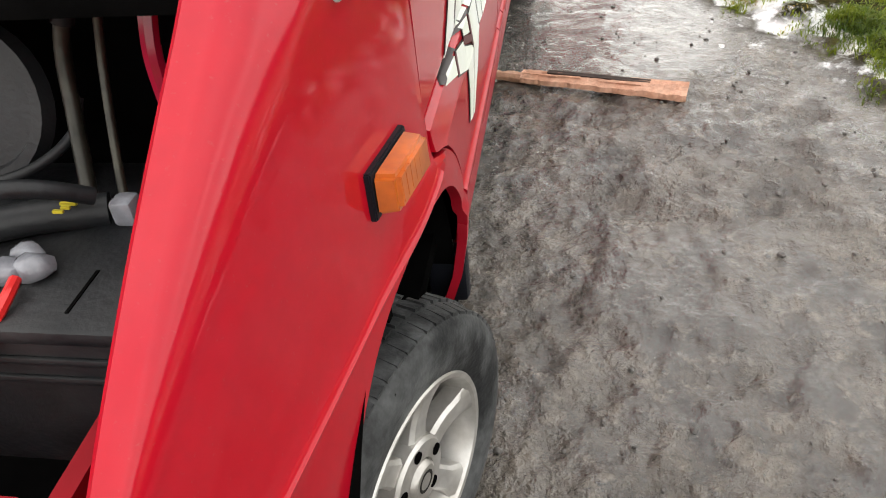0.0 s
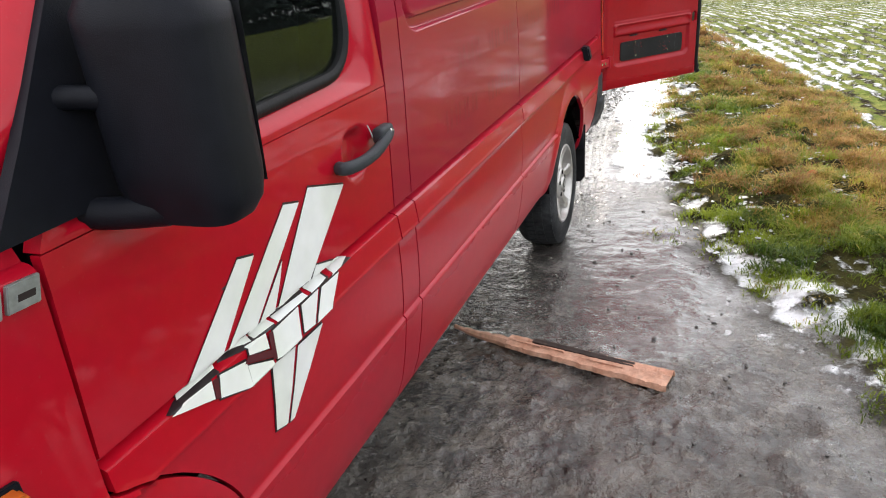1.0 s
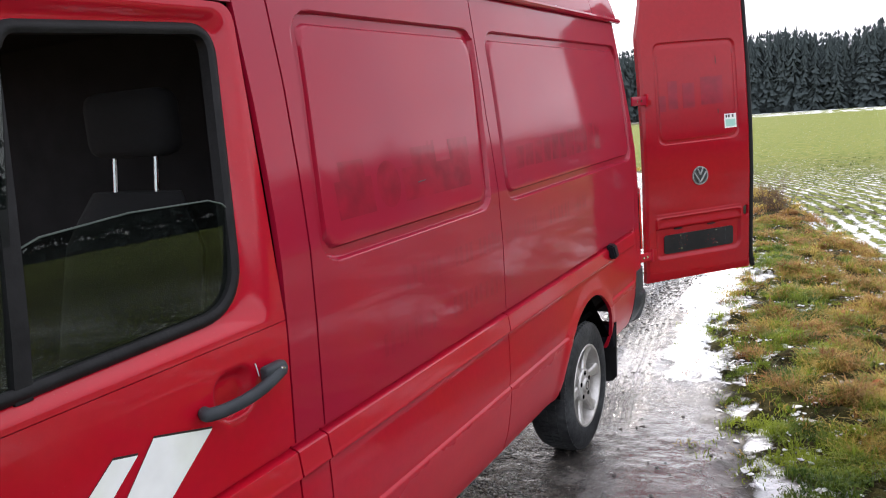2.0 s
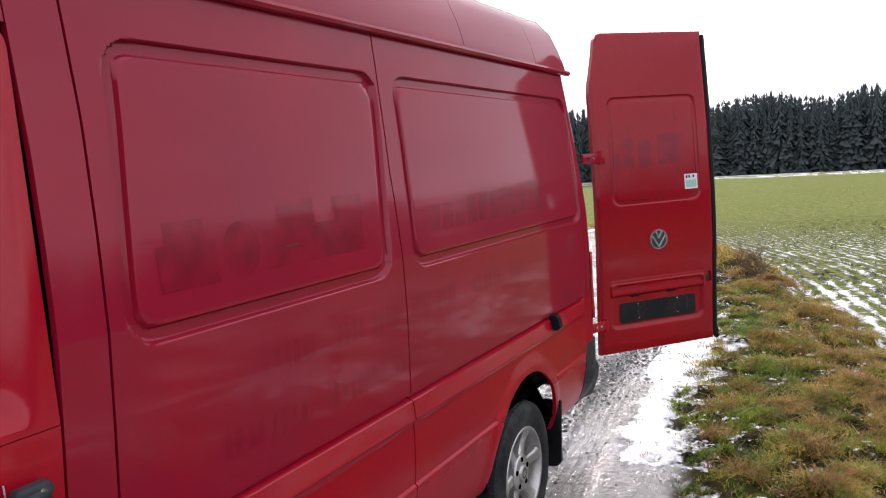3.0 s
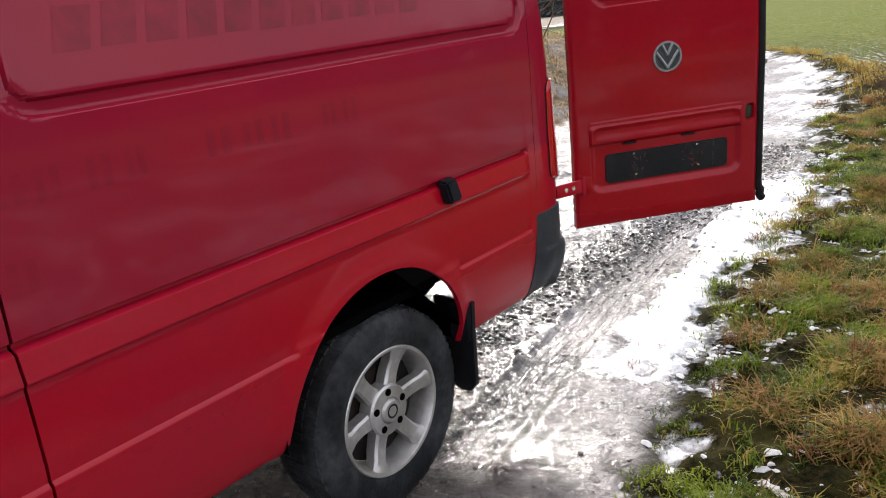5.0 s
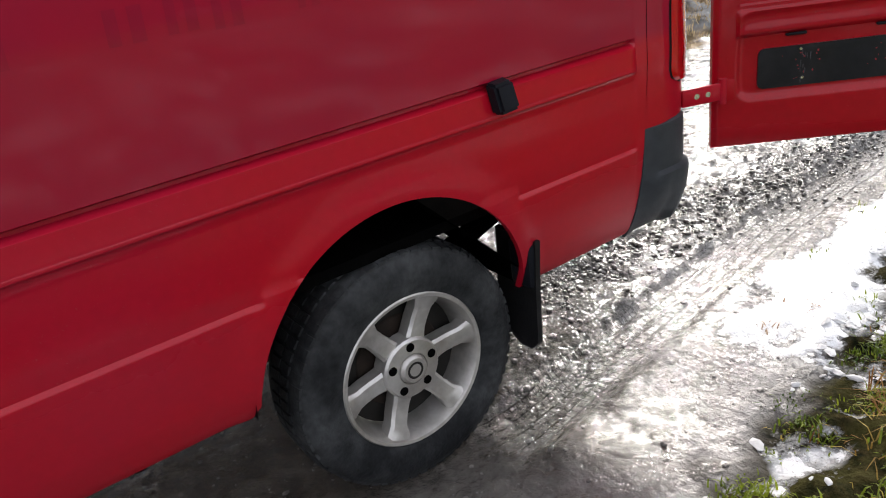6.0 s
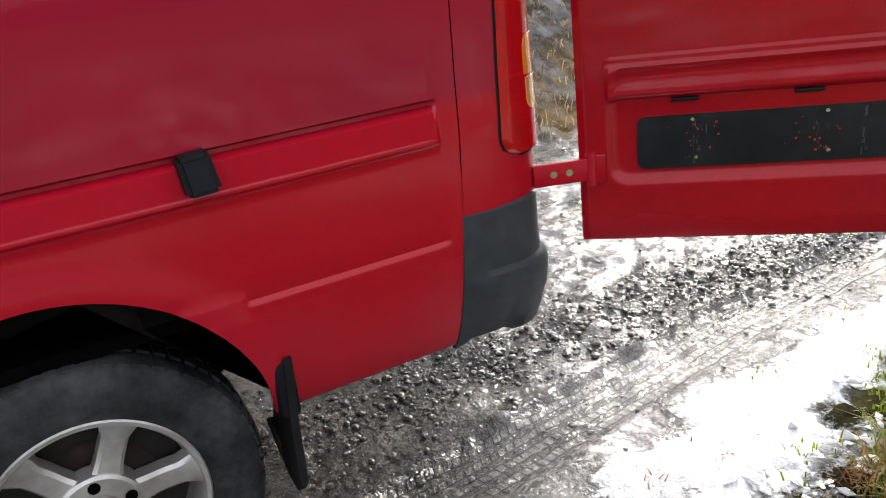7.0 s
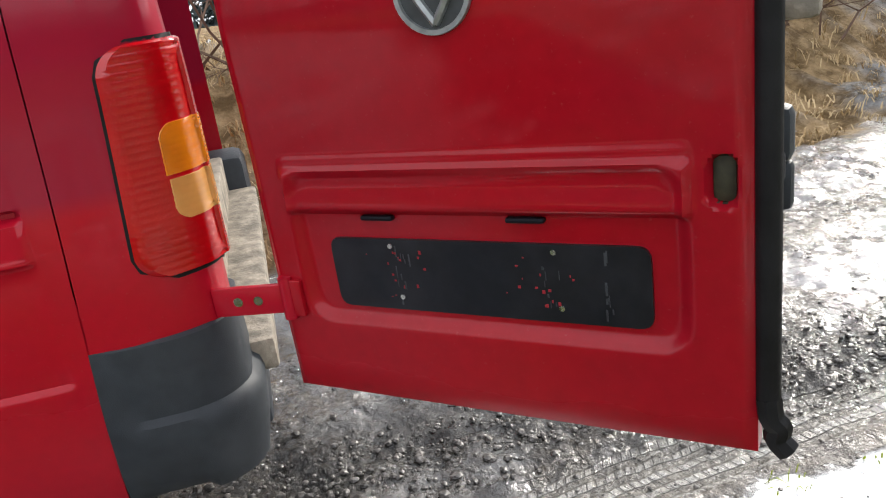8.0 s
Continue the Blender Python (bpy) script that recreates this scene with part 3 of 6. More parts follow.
relief = g_math("MULTIPLY", relief, g_range(g_math("ADD", g_math("MULTIPLY", mirror_wet, 0.8), g_math("ADD", snow_amt, g_math("MULTIPLY", ice_amt, 0.9))), 0.0, 1.0, 1.0, 0.3))
relief = g_math("SUM", relief, g_math("MULTIPLY", prints, g_math("MULTIPLY", rutted, 0.55)))
film_bump = gn.new("ShaderNodeBump")
film_bump.inputs["Strength"].default_value, film_bump.inputs["Distance"].default_value = 0.32, 0.03
gl.new(g_math("MULTIPLY", g_math("SUM", g_math("MULTIPLY", mid, 1.0), g_math("MULTIPLY", small, 0.42)), g_range(mirror_wet, 0.0, 1.0, 1.0, 0.35)), film_bump.inputs["Height"])
gl.new(film_bump.outputs["Normal"], gb.inputs["Coat Normal"])
gl.new(relief, gbp.inputs["Height"])
gl.new(gbp.outputs["Normal"], gb.inputs["Normal"])
me.materials.append(gm)
ground = tagged(new("ground", me), "muddy thawing farm track with snow patches, verge and fields", "ground", kind="structure")


# ---- forest at the field's far side ----
def leaf_mat(name, a, b, rough=0.7, scale=0.6, spec=0.25, through_light=0.0):
    m = bpy.data.materials.new(name)
    m.use_nodes = True
    n, l = m.node_tree.nodes, m.node_tree.links
    p = n["Principled BSDF"]
    p.inputs["Roughness"].default_value = rough
    p.inputs["Specular IOR Level"].default_value = spec
    ge = n.new("ShaderNodeNewGeometry")
    tc = n.new("ShaderNodeTexCoord")
    no = n.new("ShaderNodeTexNoise")
    no.inputs["Scale"].default_value = scale
    l.new(tc.outputs["Object"], no.inputs["Vector"])
    pr = n.new("ShaderNodeMapRange")
    pr.inputs["From Min"].default_value, pr.inputs["From Max"].default_value = 0.36, 0.64
    l.new(no.outputs["Fac"], pr.inputs["Value"])
    ad = n.new("ShaderNodeMath")
    ad.operation = "MULTIPLY_ADD"
    ad.inputs[1].default_value = 0.6
    l.new(ge.outputs["Random Per Island"], ad.inputs[0])
    l.new(pr.outputs["Result"], ad.inputs[2])
    mr = n.new("ShaderNodeMapRange")
    mr.inputs["From Min"].default_value, mr.inputs["From Max"].default_value = 0.1, 1.5
    l.new(ad.outputs["Value"], mr.inputs["Value"])
    mx = n.new("ShaderNodeMix")
    mx.data_type = "RGBA"
    mx.inputs["A"].default_value, mx.inputs["B"].default_value = (*a, 1), (*b, 1)
    l.new(mr.outputs["Result"], mx.inputs["Factor"])
    l.new(mx.outputs["Result"], p.inputs["Base Color"])
    if through_light:
        tr, ms = n.new("ShaderNodeBsdfTranslucent"), n.new("ShaderNodeMixShader")
        ms.inputs["Fac"].default_value = through_light
        l.new(mx.outputs["Result"], tr.inputs["Color"])
        l.new(p.outputs["BSDF"], ms.inputs[1])
        l.new(tr.outputs["BSDF"], ms.inputs[2])
        l.new(ms.outputs["Shader"], n["Material Output"].inputs["Surface"])
    return m


# the distance haze is mixed into this flat blue-grey needle colour
hazed_needles = leaf_mat("hazed_spruce_needles", (0.056, 0.070, 0.071), (0.066, 0.082, 0.081), 0.95, 0.3, 0.0)
rnd = random.Random(5)


def spruce(vs, fs, x, y, z, h, layers, arms):
    vs_n = len(vs)
    vs += [(x - 0.15, y, z), (x + 0.15, y, z), (x, y, z + h)]
    fs.append((vs_n, vs_n + 1, vs_n + 2))
    wide = h * rnd.uniform(0.12, 0.19)
    for i in range(layers):
        t = i / layers
        zz = z + h * (0.08 + 0.92 * t ** 0.9)
        r = wide * (1 - t) ** 0.85 * rnd.uniform(0.7, 1.2) + 0.12
        for k in range(arms):
            a = 2 * math.pi * (k + rnd.random()) / arms
            rr = r * rnd.uniform(0.6, 1.15)
            c, s = math.cos(a), math.sin(a)
            wd = rr * rnd.uniform(0.20, 0.38)
            drop = rr * rnd.uniform(0.25, 0.7)
            n0 = len(vs)
            vs += [(x, y, zz + h * 0.05), (x + c * rr - s * wd, y + s * rr + c * wd, zz - drop), (x + c * rr * 1.1, y + s * rr * 1.1, zz - drop * 0.8), (x + c * rr + s * wd, y + s * rr - c * wd, zz - drop)]
            fs += [(n0, n0 + 1, n0 + 2), (n0, n0 + 2, n0 + 3)]


vs, fs = [], []
for deg in np.arange(-32, 14, 0.21):
    for row in range(7):
        a = radians(deg + rnd.uniform(-0.25, 0.25))
        r = 148 + row * 5 + rnd.uniform(-2, 2)
        x, y = math.sin(a) * r, math.cos(a) * r
        spruce(vs, fs, x, y, land(x, y) - 0.5, rnd.uniform(10.5, 14.2) + row * 0.5 + 0.7 * math.sin(deg * 0.9), 28 if row < 2 else 11, 7)
# simpler trees out of view, added for reflections
for deg in np.arange(14, 328, 0.55):
    for row in range(4):
        a = radians(deg + rnd.uniform(-0.5, 0.5))
        far = 104 if 30 < deg < 150 else 150
        r = far + row * 8 + rnd.uniform(-3, 3)
        x, y = math.sin(a) * r, math.cos(a) * r
        spruce(vs, fs, x, y, land(x, y) - 0.5, rnd.uniform(13, 19), 7, 6)
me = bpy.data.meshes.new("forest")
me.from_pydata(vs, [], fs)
me.materials.append(hazed_needles)
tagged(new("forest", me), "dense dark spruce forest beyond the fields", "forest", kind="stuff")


# ---- the van ----
van = thing("van", (-0.965, 1.8, 0), "faded red high-roof panel van with open rear doors", "van")
HUB_F, HUB_R, HUB_Z = -0.06, 3.55, 0.372
ARCHES = ((-0.07, 0.57, 0.400), (3.532, 0.458, 0.410))
PROFILE = [(0.40, -0.095), (0.45, -0.075), (0.475, -0.056), (0.55, -0.030), (0.65, -0.012), (0.742, -0.001), (0.748, -0.0005), (0.757, -0.010), (0.80, -0.004), (0.90, -0.001),
           (0.972, -0.002), (0.982, -0.002), (0.987, 0.009), (0.991, 0.011), (0.997, 0.009), (1.058, 0.001), (1.0635, -0.024), (1.0725, -0.024), (1.079, -0.006), (1.12, -0.006),
           (1.35, -0.006), (1.55, -0.014), (1.75, -0.036), (1.95, -0.064), (2.2, -0.103), (2.34, -0.126)]
PLAIN = [(0.40, -0.095), (0.45, -0.075), (0.475, -0.056), (0.55, -0.030), (0.65, -0.012), (0.75, -0.004), (0.90, 0.0), (1.0, 0.0), (1.12, -0.005),
         (1.35, -0.006), (1.55, -0.014), (1.75, -0.036), (1.95, -0.064), (2.2, -0.103), (2.34, -0.126)]
WING = [(0.976, 0.000), (0.984, 0.001), (0.988, 0.009), (0.991, 0.010), (0.996, 0.004), (1.02, 0.0), (1.12, -0.005), (1.35, -0.006), (1.55, -0.014)]
Z_SPOTS = (0.752, 0.992, 1.068)


def side_x(y, z):
    """The left side of the body: how far out it stands at a place."""
    lined = max(ease(4.40, 4.385, y), 0.0)
    x = lerp(table(PLAIN, z), table(PROFILE, z), lined)
    if y < 0.0615 and z > 0.97:               # the wing has the crease only
        x = table(WING, z)
    if 0.735 < z < 0.78:                      # the lower line stops round the rear wheel
        gap = ease(3.165, 3.18, y) * ease(3.935, 3.92, y)
        x = lerp(x, table(PLAIN, z), gap)
    for cy, cz, r in ARCHES:                  # flared wheel arches
        d = math.hypot(y - cy, max(z - cz, 0.0) if z > cz else (z - cz) * 0.15)
        x += 0.010 * ease(r + 0.085, r + 0.020, d) * (ease(-0.30, -0.05, y) if cy < 1 else 1.0)
    for y0, y1, l0, l1 in ((1.357, 2.435, 0.075, 0.10), (2.578, 4.440, 0.055, 0.03)):   # pressed side panels
        up = ease(1.5, 2.3, z)
        d = round_box(y, z, y0 + l0 * up, y1 + l1 * up, 1.500, 2.185, 0.085)
        x -= 0.018 * ease(0.0, -0.007, d) - 0.014 * ease(-0.034, -0.041, d)
    if 0.86 < y < 1.09 and 1.18 < z < 1.38:   # cupped recess behind the door handle
        x -= 0.030 * ease(0.004, -0.030, round_box(y, z, 0.912, 1.046, 1.222, 1.342, 0.05))
    if y < 0.05:
        x -= 0.13 * (0.05 - y) ** 1.3
    if y > 4.50:                              # rounded rear corner
        t = clamp((y - 4.50) / 0.18)
        x -= 0.09 * (1 - math.sqrt(max(0.0, 1 - t * t)))
    return x


def skin(name, rows_z, left, right, parent, material=None, ny=60, knots=(), bottom=None, label=""):
    """A sheet of the body's side between two seams. knots: (y, lean) of pressed edges that the columns follow."""
    bm = bmesh.new()
    a0, b0 = left(1.2), right(1.2)
    base = steps(a0, b0, (b0 - a0) / ny, [k + o for k, _ in knots for o in (-0.037, 0.0, 0.037)] + [y for y in (0.90, 0.92, 0.94, 1.01, 1.03, 1.05, 3.13, 3.18, 3.92, 3.94, 4.40, 4.43) if a0 < y < b0], 0.005, 0.012)
    rows = []
    for z in rows_z:
        up = ease(1.5, 2.3, z)
        marks = [(a0, left(z))] + [(k, k + ln * up) for k, ln in knots] + [(b0, right(z))]
        row = []
        for y in base:
            yy = table(marks, y)
            zz = max(z, bottom(yy)) if bottom else z
            row.append((side_x(yy, zz), yy, zz))
        rows.append(row)
    grid(bm, rows)
    bmesh.ops.remove_doubles(bm, verts=bm.verts, dist=0.00005)
    rim(bm, (-0.018, 0, 0))
    return part(name, bm, material or paint, parent, label)


def seam_door(z):
    return table(((0.4, 1.152), (1.06, 1.160), (1.36, 1.178), (1.62, 1.197), (1.92, 1.212), (2.4, 1.222)), z)


def seam_b(z):
    return table(((0.4, 1.280), (1.06, 1.283), (1.32, 1.295), (1.62, 1.317), (2.0, 1.343), (2.4, 1.350)), z)


def seam_c(z):
    return table(((0.4, 2.478), (1.06, 2.485), (1.36, 2.496), (1.85, 2.508), (2.4, 2.565)), z)


def seam_d(z):
    return table(((0.4, 4.420), (0.79, 4.432), (1.0, 4.445), (1.36, 4.461), (1.6, 4.474), (2.4, 4.490)), z)


def flare(z, r):
    cy, cz, _ = ARCHES[0]
    return cy + math.sqrt(max(0.0, r * r - (z - cz) ** 2)) if z < cz + r else cy


GAP = 0.0035
zs_low = steps(0.455, 1.40, 0.03, (*Z_SPOTS, 1.23, 1.245, 1.32, 1.335), 0.004, 0.016)
zs_all = steps(0.455, 2.335, 0.022, (*Z_SPOTS, 1.498, 1.538, 2.147, 2.182), 0.004, 0.012)

# door post between the front door and the first panel
skin("door_post", zs_all, lambda z: seam_door(z) + GAP, lambda z: seam_b(z) - GAP, van, ny=8)
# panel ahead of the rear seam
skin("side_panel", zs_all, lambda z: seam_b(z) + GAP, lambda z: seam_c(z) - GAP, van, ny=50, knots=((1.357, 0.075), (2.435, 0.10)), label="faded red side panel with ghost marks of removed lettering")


def quarter_bottom(y):
    """Lower edge of the rear side: the sill, the wheel arch, and the slanting front of the bumper."""
    cy, cz, r = ARCHES[1]
    low = 0.455
    if abs(y - cy) < r:
        low = max(low, cz + math.sqrt(r * r - (y - cy) ** 2))
    if y > 4.36:
        low = max(low, 0.775 - (4.432 - y) / 0.075)
    return low


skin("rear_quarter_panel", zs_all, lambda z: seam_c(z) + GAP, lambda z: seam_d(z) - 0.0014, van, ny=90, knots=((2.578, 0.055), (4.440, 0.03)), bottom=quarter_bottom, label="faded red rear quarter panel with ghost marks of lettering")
# corner behind the last seam, with the lamp's place
zs_corner = steps(0.80, 2.335, 0.04)


def corner_sheet():
    bm = bmesh.new()
    rows = []
    for z in zs_corner:
        r = []
        lean = 0.10 * ease(1.2, 2.5, z)
        for t in [i / 16 for i in range(17)]:
            y = lerp(seam_d(z) + 0.0014, 4.68, t)
            r.append((side_x(y, z), y - lean * t, z))
        x0 = r[-1][0]
        r += [(x0 - 0.02 * k, 4.68 - lean, z) for k in (1, 2, 3)] + [(x0 - 0.06, 4.60 - lean, z)]
        rows.append(r)
    grid(bm, rows)
    return part("rear_corner_panel", bm, paint, van)


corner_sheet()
# near-black sheet behind the last seam, painting the shade of its gap
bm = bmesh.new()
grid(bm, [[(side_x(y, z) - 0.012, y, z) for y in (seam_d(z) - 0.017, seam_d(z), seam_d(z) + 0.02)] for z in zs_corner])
part("seam_shade_backing", bm, dark, van)

# front door: lower sheet and window frame
def door_front(z):
    return max(0.064, flare(z, 0.467)) if z < 1.03 else 0.064


door = skin("front_door", zs_low, lambda z: door_front(z) + GAP, lambda z: seam_door(z) - GAP, van, paint_door, 60, label="faded red front door with a half-lowered window")


def rounded(corners, n=8):
    """An outline through corners (y, z, radius)."""
    out, k = [], len(corners)
    for i, (y, z, r) in enumerate(corners):
        p, a, b = Vector((y, z)), Vector(corners[i - 1][:2]), Vector(corners[(i + 1) % k][:2])
        u, v = (a - p).normalized(), (b - p).normalized()
        for j in range(n + 1):
            t = j / n
            q = (p + u * r) * (1 - t) ** 2 + p * 2 * t * (1 - t) + (p + v * r) * t * t
            out.append((q.x, q.y))
    return out


WINDOW = [(0.225, 1.440, 0.03), (1.052, 1.458, 0.12), (1.155, 2.126, 0.075), (0.625, 2.105, 0.03)]
FRAME = [(0.068, 1.402, 0.004), (seam_door(1.40) - GAP, 1.402, 0.004), (seam_door(2.18) - GAP, 2.180, 0.05), (0.540, 2.180, 0.02)]


def ring(outer, inner, name, parent, material, lift=0.0, depth=-0.03, label="", bulge=0.0, k=6, chamfer=0.0):
    """A frame between two outlines of the same number of points, lying on the body's side."""
    bm = bmesh.new()
    rows = []
    for i in range(k + 1):
        t = i / k
        r = []
        for (a, b), (c, d) in zip(outer, inner):
            y, z = lerp(a, c, t), lerp(b, d, t)
            r.append((side_x(y, z) + lift + bulge * math.sin(math.pi * t) - chamfer * ease(0.25, 0.95, t), y, z))
        rows.append(r + [r[0]])
    grid(bm, rows)
    bmesh.ops.remove_doubles(bm, verts=bm.verts, dist=0.0002)
    rim(bm, (depth, 0, 0))
    return part(name, bm, material, parent, label)


def inset(outline, d):
    cy, cz = sum(p[0] for p in outline) / len(outline), sum(p[1] for p in outline) / len(outline)
    out = []
    for i, (y, z) in enumerate(outline):
        a, b = Vector(outline[i - 1]), Vector(outline[(i + 1) % len(outline)])
        t = (b - a).normalized()
        nrm = Vector((-t.y, t.x))
        out.append((y + nrm.x * d, z + nrm.y * d))
    return out


win = rounded(WINDOW)
ring(rounded(FRAME), win, "window_frame", door, paint_door, chamfer=0.028, k=10)
ring(inset(win, -0.006), inset(win, 0.020), "window_seal", door, rubber, -0.022, -0.03, "black rubber window seal", 0.006)
# upright bar between quarter light and window
bm = bmesh.new()
rows = []
for t in [i / 12 for i in range(13)]:
    y, z = lerp(0.503, 0.602, t), lerp(1.436, 2.115, t)
    rows.append([(side_x(y + o, z) + (-0.030 if abs(o) > 0.017 else -0.020), y + o, z) for o in (-0.021, -0.017, 0, 0.017, 0.021)])
grid(bm, rows)
rim(bm, (-0.03, 0, 0))
part("window_bar", bm, rubber, door)


def pane(name, outline, parent, x_off, label=""):
    bm = bmesh.new()
    front = [bm.verts.new((side_x(y, 1.45) - 0.06 * (z - 1.45) + x_off, y, z)) for y, z in outline]
    bm.faces.new(front)
    made = bmesh.ops.extrude_face_region(bm, geom=bm.faces[:])
    bmesh.ops.translate(bm, verts=[v for v in made["geom"] if isinstance(v, bmesh.types.BMVert)], vec=(-0.004, 0, 0))
    bmesh.ops.triangulate(bm, faces=bm.faces[:])
    ob = part(name, bm, window_glass, parent, label, smooth=False)
    ob.visible_shadow = False
    ob.data.materials.append(clear_tint)
    for f in ob.data.polygons:
        f.material_index = 0 if f.normal.x > 0.5 else 1
    return ob


pane("window_pane", [(0.50, 1.442), (1.03, 1.462), (1.065, 1.50), (1.085, 1.690), (1.060, 1.712), (1.02, 1.725), (0.80, 1.730), (0.60, 1.716), (0.545, 1.698)], door, -0.030, "half-lowered tinted window pane")
bm = bmesh.new()
tube(bm, [(side_x(y, 1.45) - 0.06 * (z - 1.45) - 0.031, y, z) for y, z in ((0.545, 1.698), (0.60, 1.716), (0.80, 1.730), (1.02, 1.725), (1.060, 1.712), (1.085, 1.690))], 0.0022, 6)
part("pane_edge", bm, glass_edge, door)
pane("quarter_light", [(0.23, 1.445), (0.495, 1.445), (0.605, 2.095)], door, -0.026, "tinted fixed quarter light")

# handle over its cupped recess
bm = bmesh.new()
tube(bm, smooth_path([(0.000, 0.872, 1.276), (0.024, 0.866, 1.277), (0.036, 0.90, 1.275), (0.040, 0.96, 1.275), (0.040, 1.02, 1.281), (0.037, 1.075, 1.293), (0.026, 1.112, 1.302), (0.000, 1.114, 1.302)], 6), 0.0155, 14)
for v in bm.verts:
    v.co.x = 0.008 + (v.co.x - 0.008) * 0.85
hd = part("door_handle", bm, plastic_grey, door, "faded black plastic door handle")
bm = bmesh.new()
box(bm, (0.004, 1.048, 1.282), (0.036, 1.122, 1.322), 0.011, seg=3)
part("handle_base", bm, plastic_grey, hd)
bm = bmesh.new()
spin(bm, [(0.040, 0.0001), (0.040, 0.008), (0.035, 0.010)], (0.0, 1.098, 1.302), n=20)
part("lock_barrel", bm, chrome, hd)
bm = bmesh.new()
tube(bm, smooth_path([(-0.004, 1.050, 1.330), (0.004, 1.046, 1.318), (0.010, 1.044, 1.302)], 4), 0.0018, 6)
part("lock_rod", bm, badge_grey, hd)


# lettering-like decal on the door: slanted white strips with dark outlines
def patch(name, q, lift, material, parent, grow=0.0, n=8, label="", thick=True):
    c = [sum(p[i] for p in q) / 4 for i in (0, 1)]
    q = [tuple(p[i] + grow * (1 if p[i] > c[i] else -1) for i in (0, 1)) for p in q]
    bm = bmesh.new()
    rows = []
    for i in range(n + 1):
        r = []
        for j in range(n + 1):
            u, v = i / n, j / n
            y = (q[0][0] * (1 - u) + q[1][0] * u) * (1 - v) + (q[3][0] * (1 - u) + q[2][0] * u) * v
            z = (q[0][1] * (1 - u) + q[1][1] * u) * (1 - v) + (q[3][1] * (1 - u) + q[2][1] * u) * v
            r.append((side_x(y, z) + lift, y, z))
        rows.append(r)
    grid(bm, rows)
    if thick:
        rim(bm, (-0.001, 0, 0))
    return part(name, bm, material, parent, label)


STRIPS = [
    [(0.248, 1.062), (0.353, 1.062), (0.511, 1.215), (0.46, 1.228)], [(0.372, 1.066), (0.459, 1.06), (0.693, 1.257), (0.636, 1.272)],
    [(0.469, 1.06), (0.535, 1.059), (0.581, 1.128), (0.6, 1.165)], [(0.543, 1.058), (0.663, 1.058), (0.892, 1.232), (0.736, 1.275)],
    [(0.68, 1.057), (0.753, 1.059), (0.803, 1.08), (0.725, 1.102)], [(0.774, 1.055), (0.785, 1.056), (0.872, 1.061), (0.821, 1.075)],
    [(0.509, 0.994), (0.6, 0.98), (0.619, 1.054), (0.52, 1.051)], [(0.618, 0.995), (0.662, 0.992), (0.707, 1.053), (0.633, 1.051)],
    [(0.673, 0.989), (0.74, 0.991), (0.804, 1.051), (0.722, 1.051)], [(0.482, 0.841), (0.522, 0.83), (0.592, 0.974), (0.504, 0.98)],
    [(0.533, 0.828), (0.549, 0.826), (0.71, 0.968), (0.603, 0.97)], [(0.212, 1.056), (0.315, 1.025), (0.319, 1.058), (0.248, 1.059)],
    [(0.329, 1.018), (0.418, 0.987), (0.419, 1.040), (0.343, 1.056)], [(0.418, 0.987), (0.497, 0.981), (0.494, 1.0), (0.42, 1.030)],
    [(0.433, 1.045), (0.494, 1.026), (0.495, 1.058), (0.435, 1.060)],
]
for q in STRIPS:
    patch("decal_outline", q, 0.0022, dark_decal, door, 0.0035, n=30)
    patch("decal_strip", q, 0.0042, white_decal, door, n=30)
for q in ([(0.503, 1.054), (0.516, 1.051), (0.508, 0.996), (0.494, 1.001)], [(0.414, 1.037), (0.5, 1.005), (0.5, 1.02), (0.428, 1.046)], [(0.322, 1.057), (0.335, 1.056), (0.328, 1.019), (0.316, 1.024)]):
    patch("decal_accent", q, 0.0052, maroon_decal, door, n=20)
patch("scratch", [(0.405, 1.192), (0.425, 1.193), (0.425, 1.196), (0.405, 1.195)], 0.0022, scuff_grey, door, n=2)


# ghost marks of removed lettering: plain bars and blocks where the paint is less faded
def ghost(y0, y1, z0, z1, cut=0.0):
    if y1 - y0 < 0.09 and cut == 0.0:          # a worn letter: two strokes
        w = y1 - y0
        ghost(y0, y0 + 0.34 * w, z0, z1, 0.004)
        ghost(y0 + 0.62 * w, y1, z0, z1, 0.004)
        return
    patch("ghost_mark", [(y0, z0), (y1, z0), (y1 + cut, z1), (y0 + cut, z1)], 0.0007, paint_ghost if z0 > 1.5 else paint_faint, van, n=6, thick=False)


grnd = random.Random(11)
for i in range(11):                            # the long word on the rear panel
    ghost(2.72 + i * 0.107, 2.72 + i * 0.107 + 0.082, 1.618 + 0.006 * grnd.random(), 1.705 + 0.005 * i + 0.012 * grnd.random(), 0.026)
for y0, w in ((1.755, 0.07), (1.85, 0.06), (1.93, 0.05), (2.09, 0.055), (2.17, 0.055), (2.28, 0.06), (2.36, 0.055), (2.42, 0.05), (2.53, 0.055), (2.61, 0.05), (2.72, 0.055), (2.81, 0.045), (3.02, 0.07), (3.13, 0.06), (3.22, 0.06), (3.40, 0.05), (3.48, 0.05)):
    ghost(y0, y0 + w, 1.335 + 0.008 * grnd.random(), 1.408 - 0.004 * grnd.random())
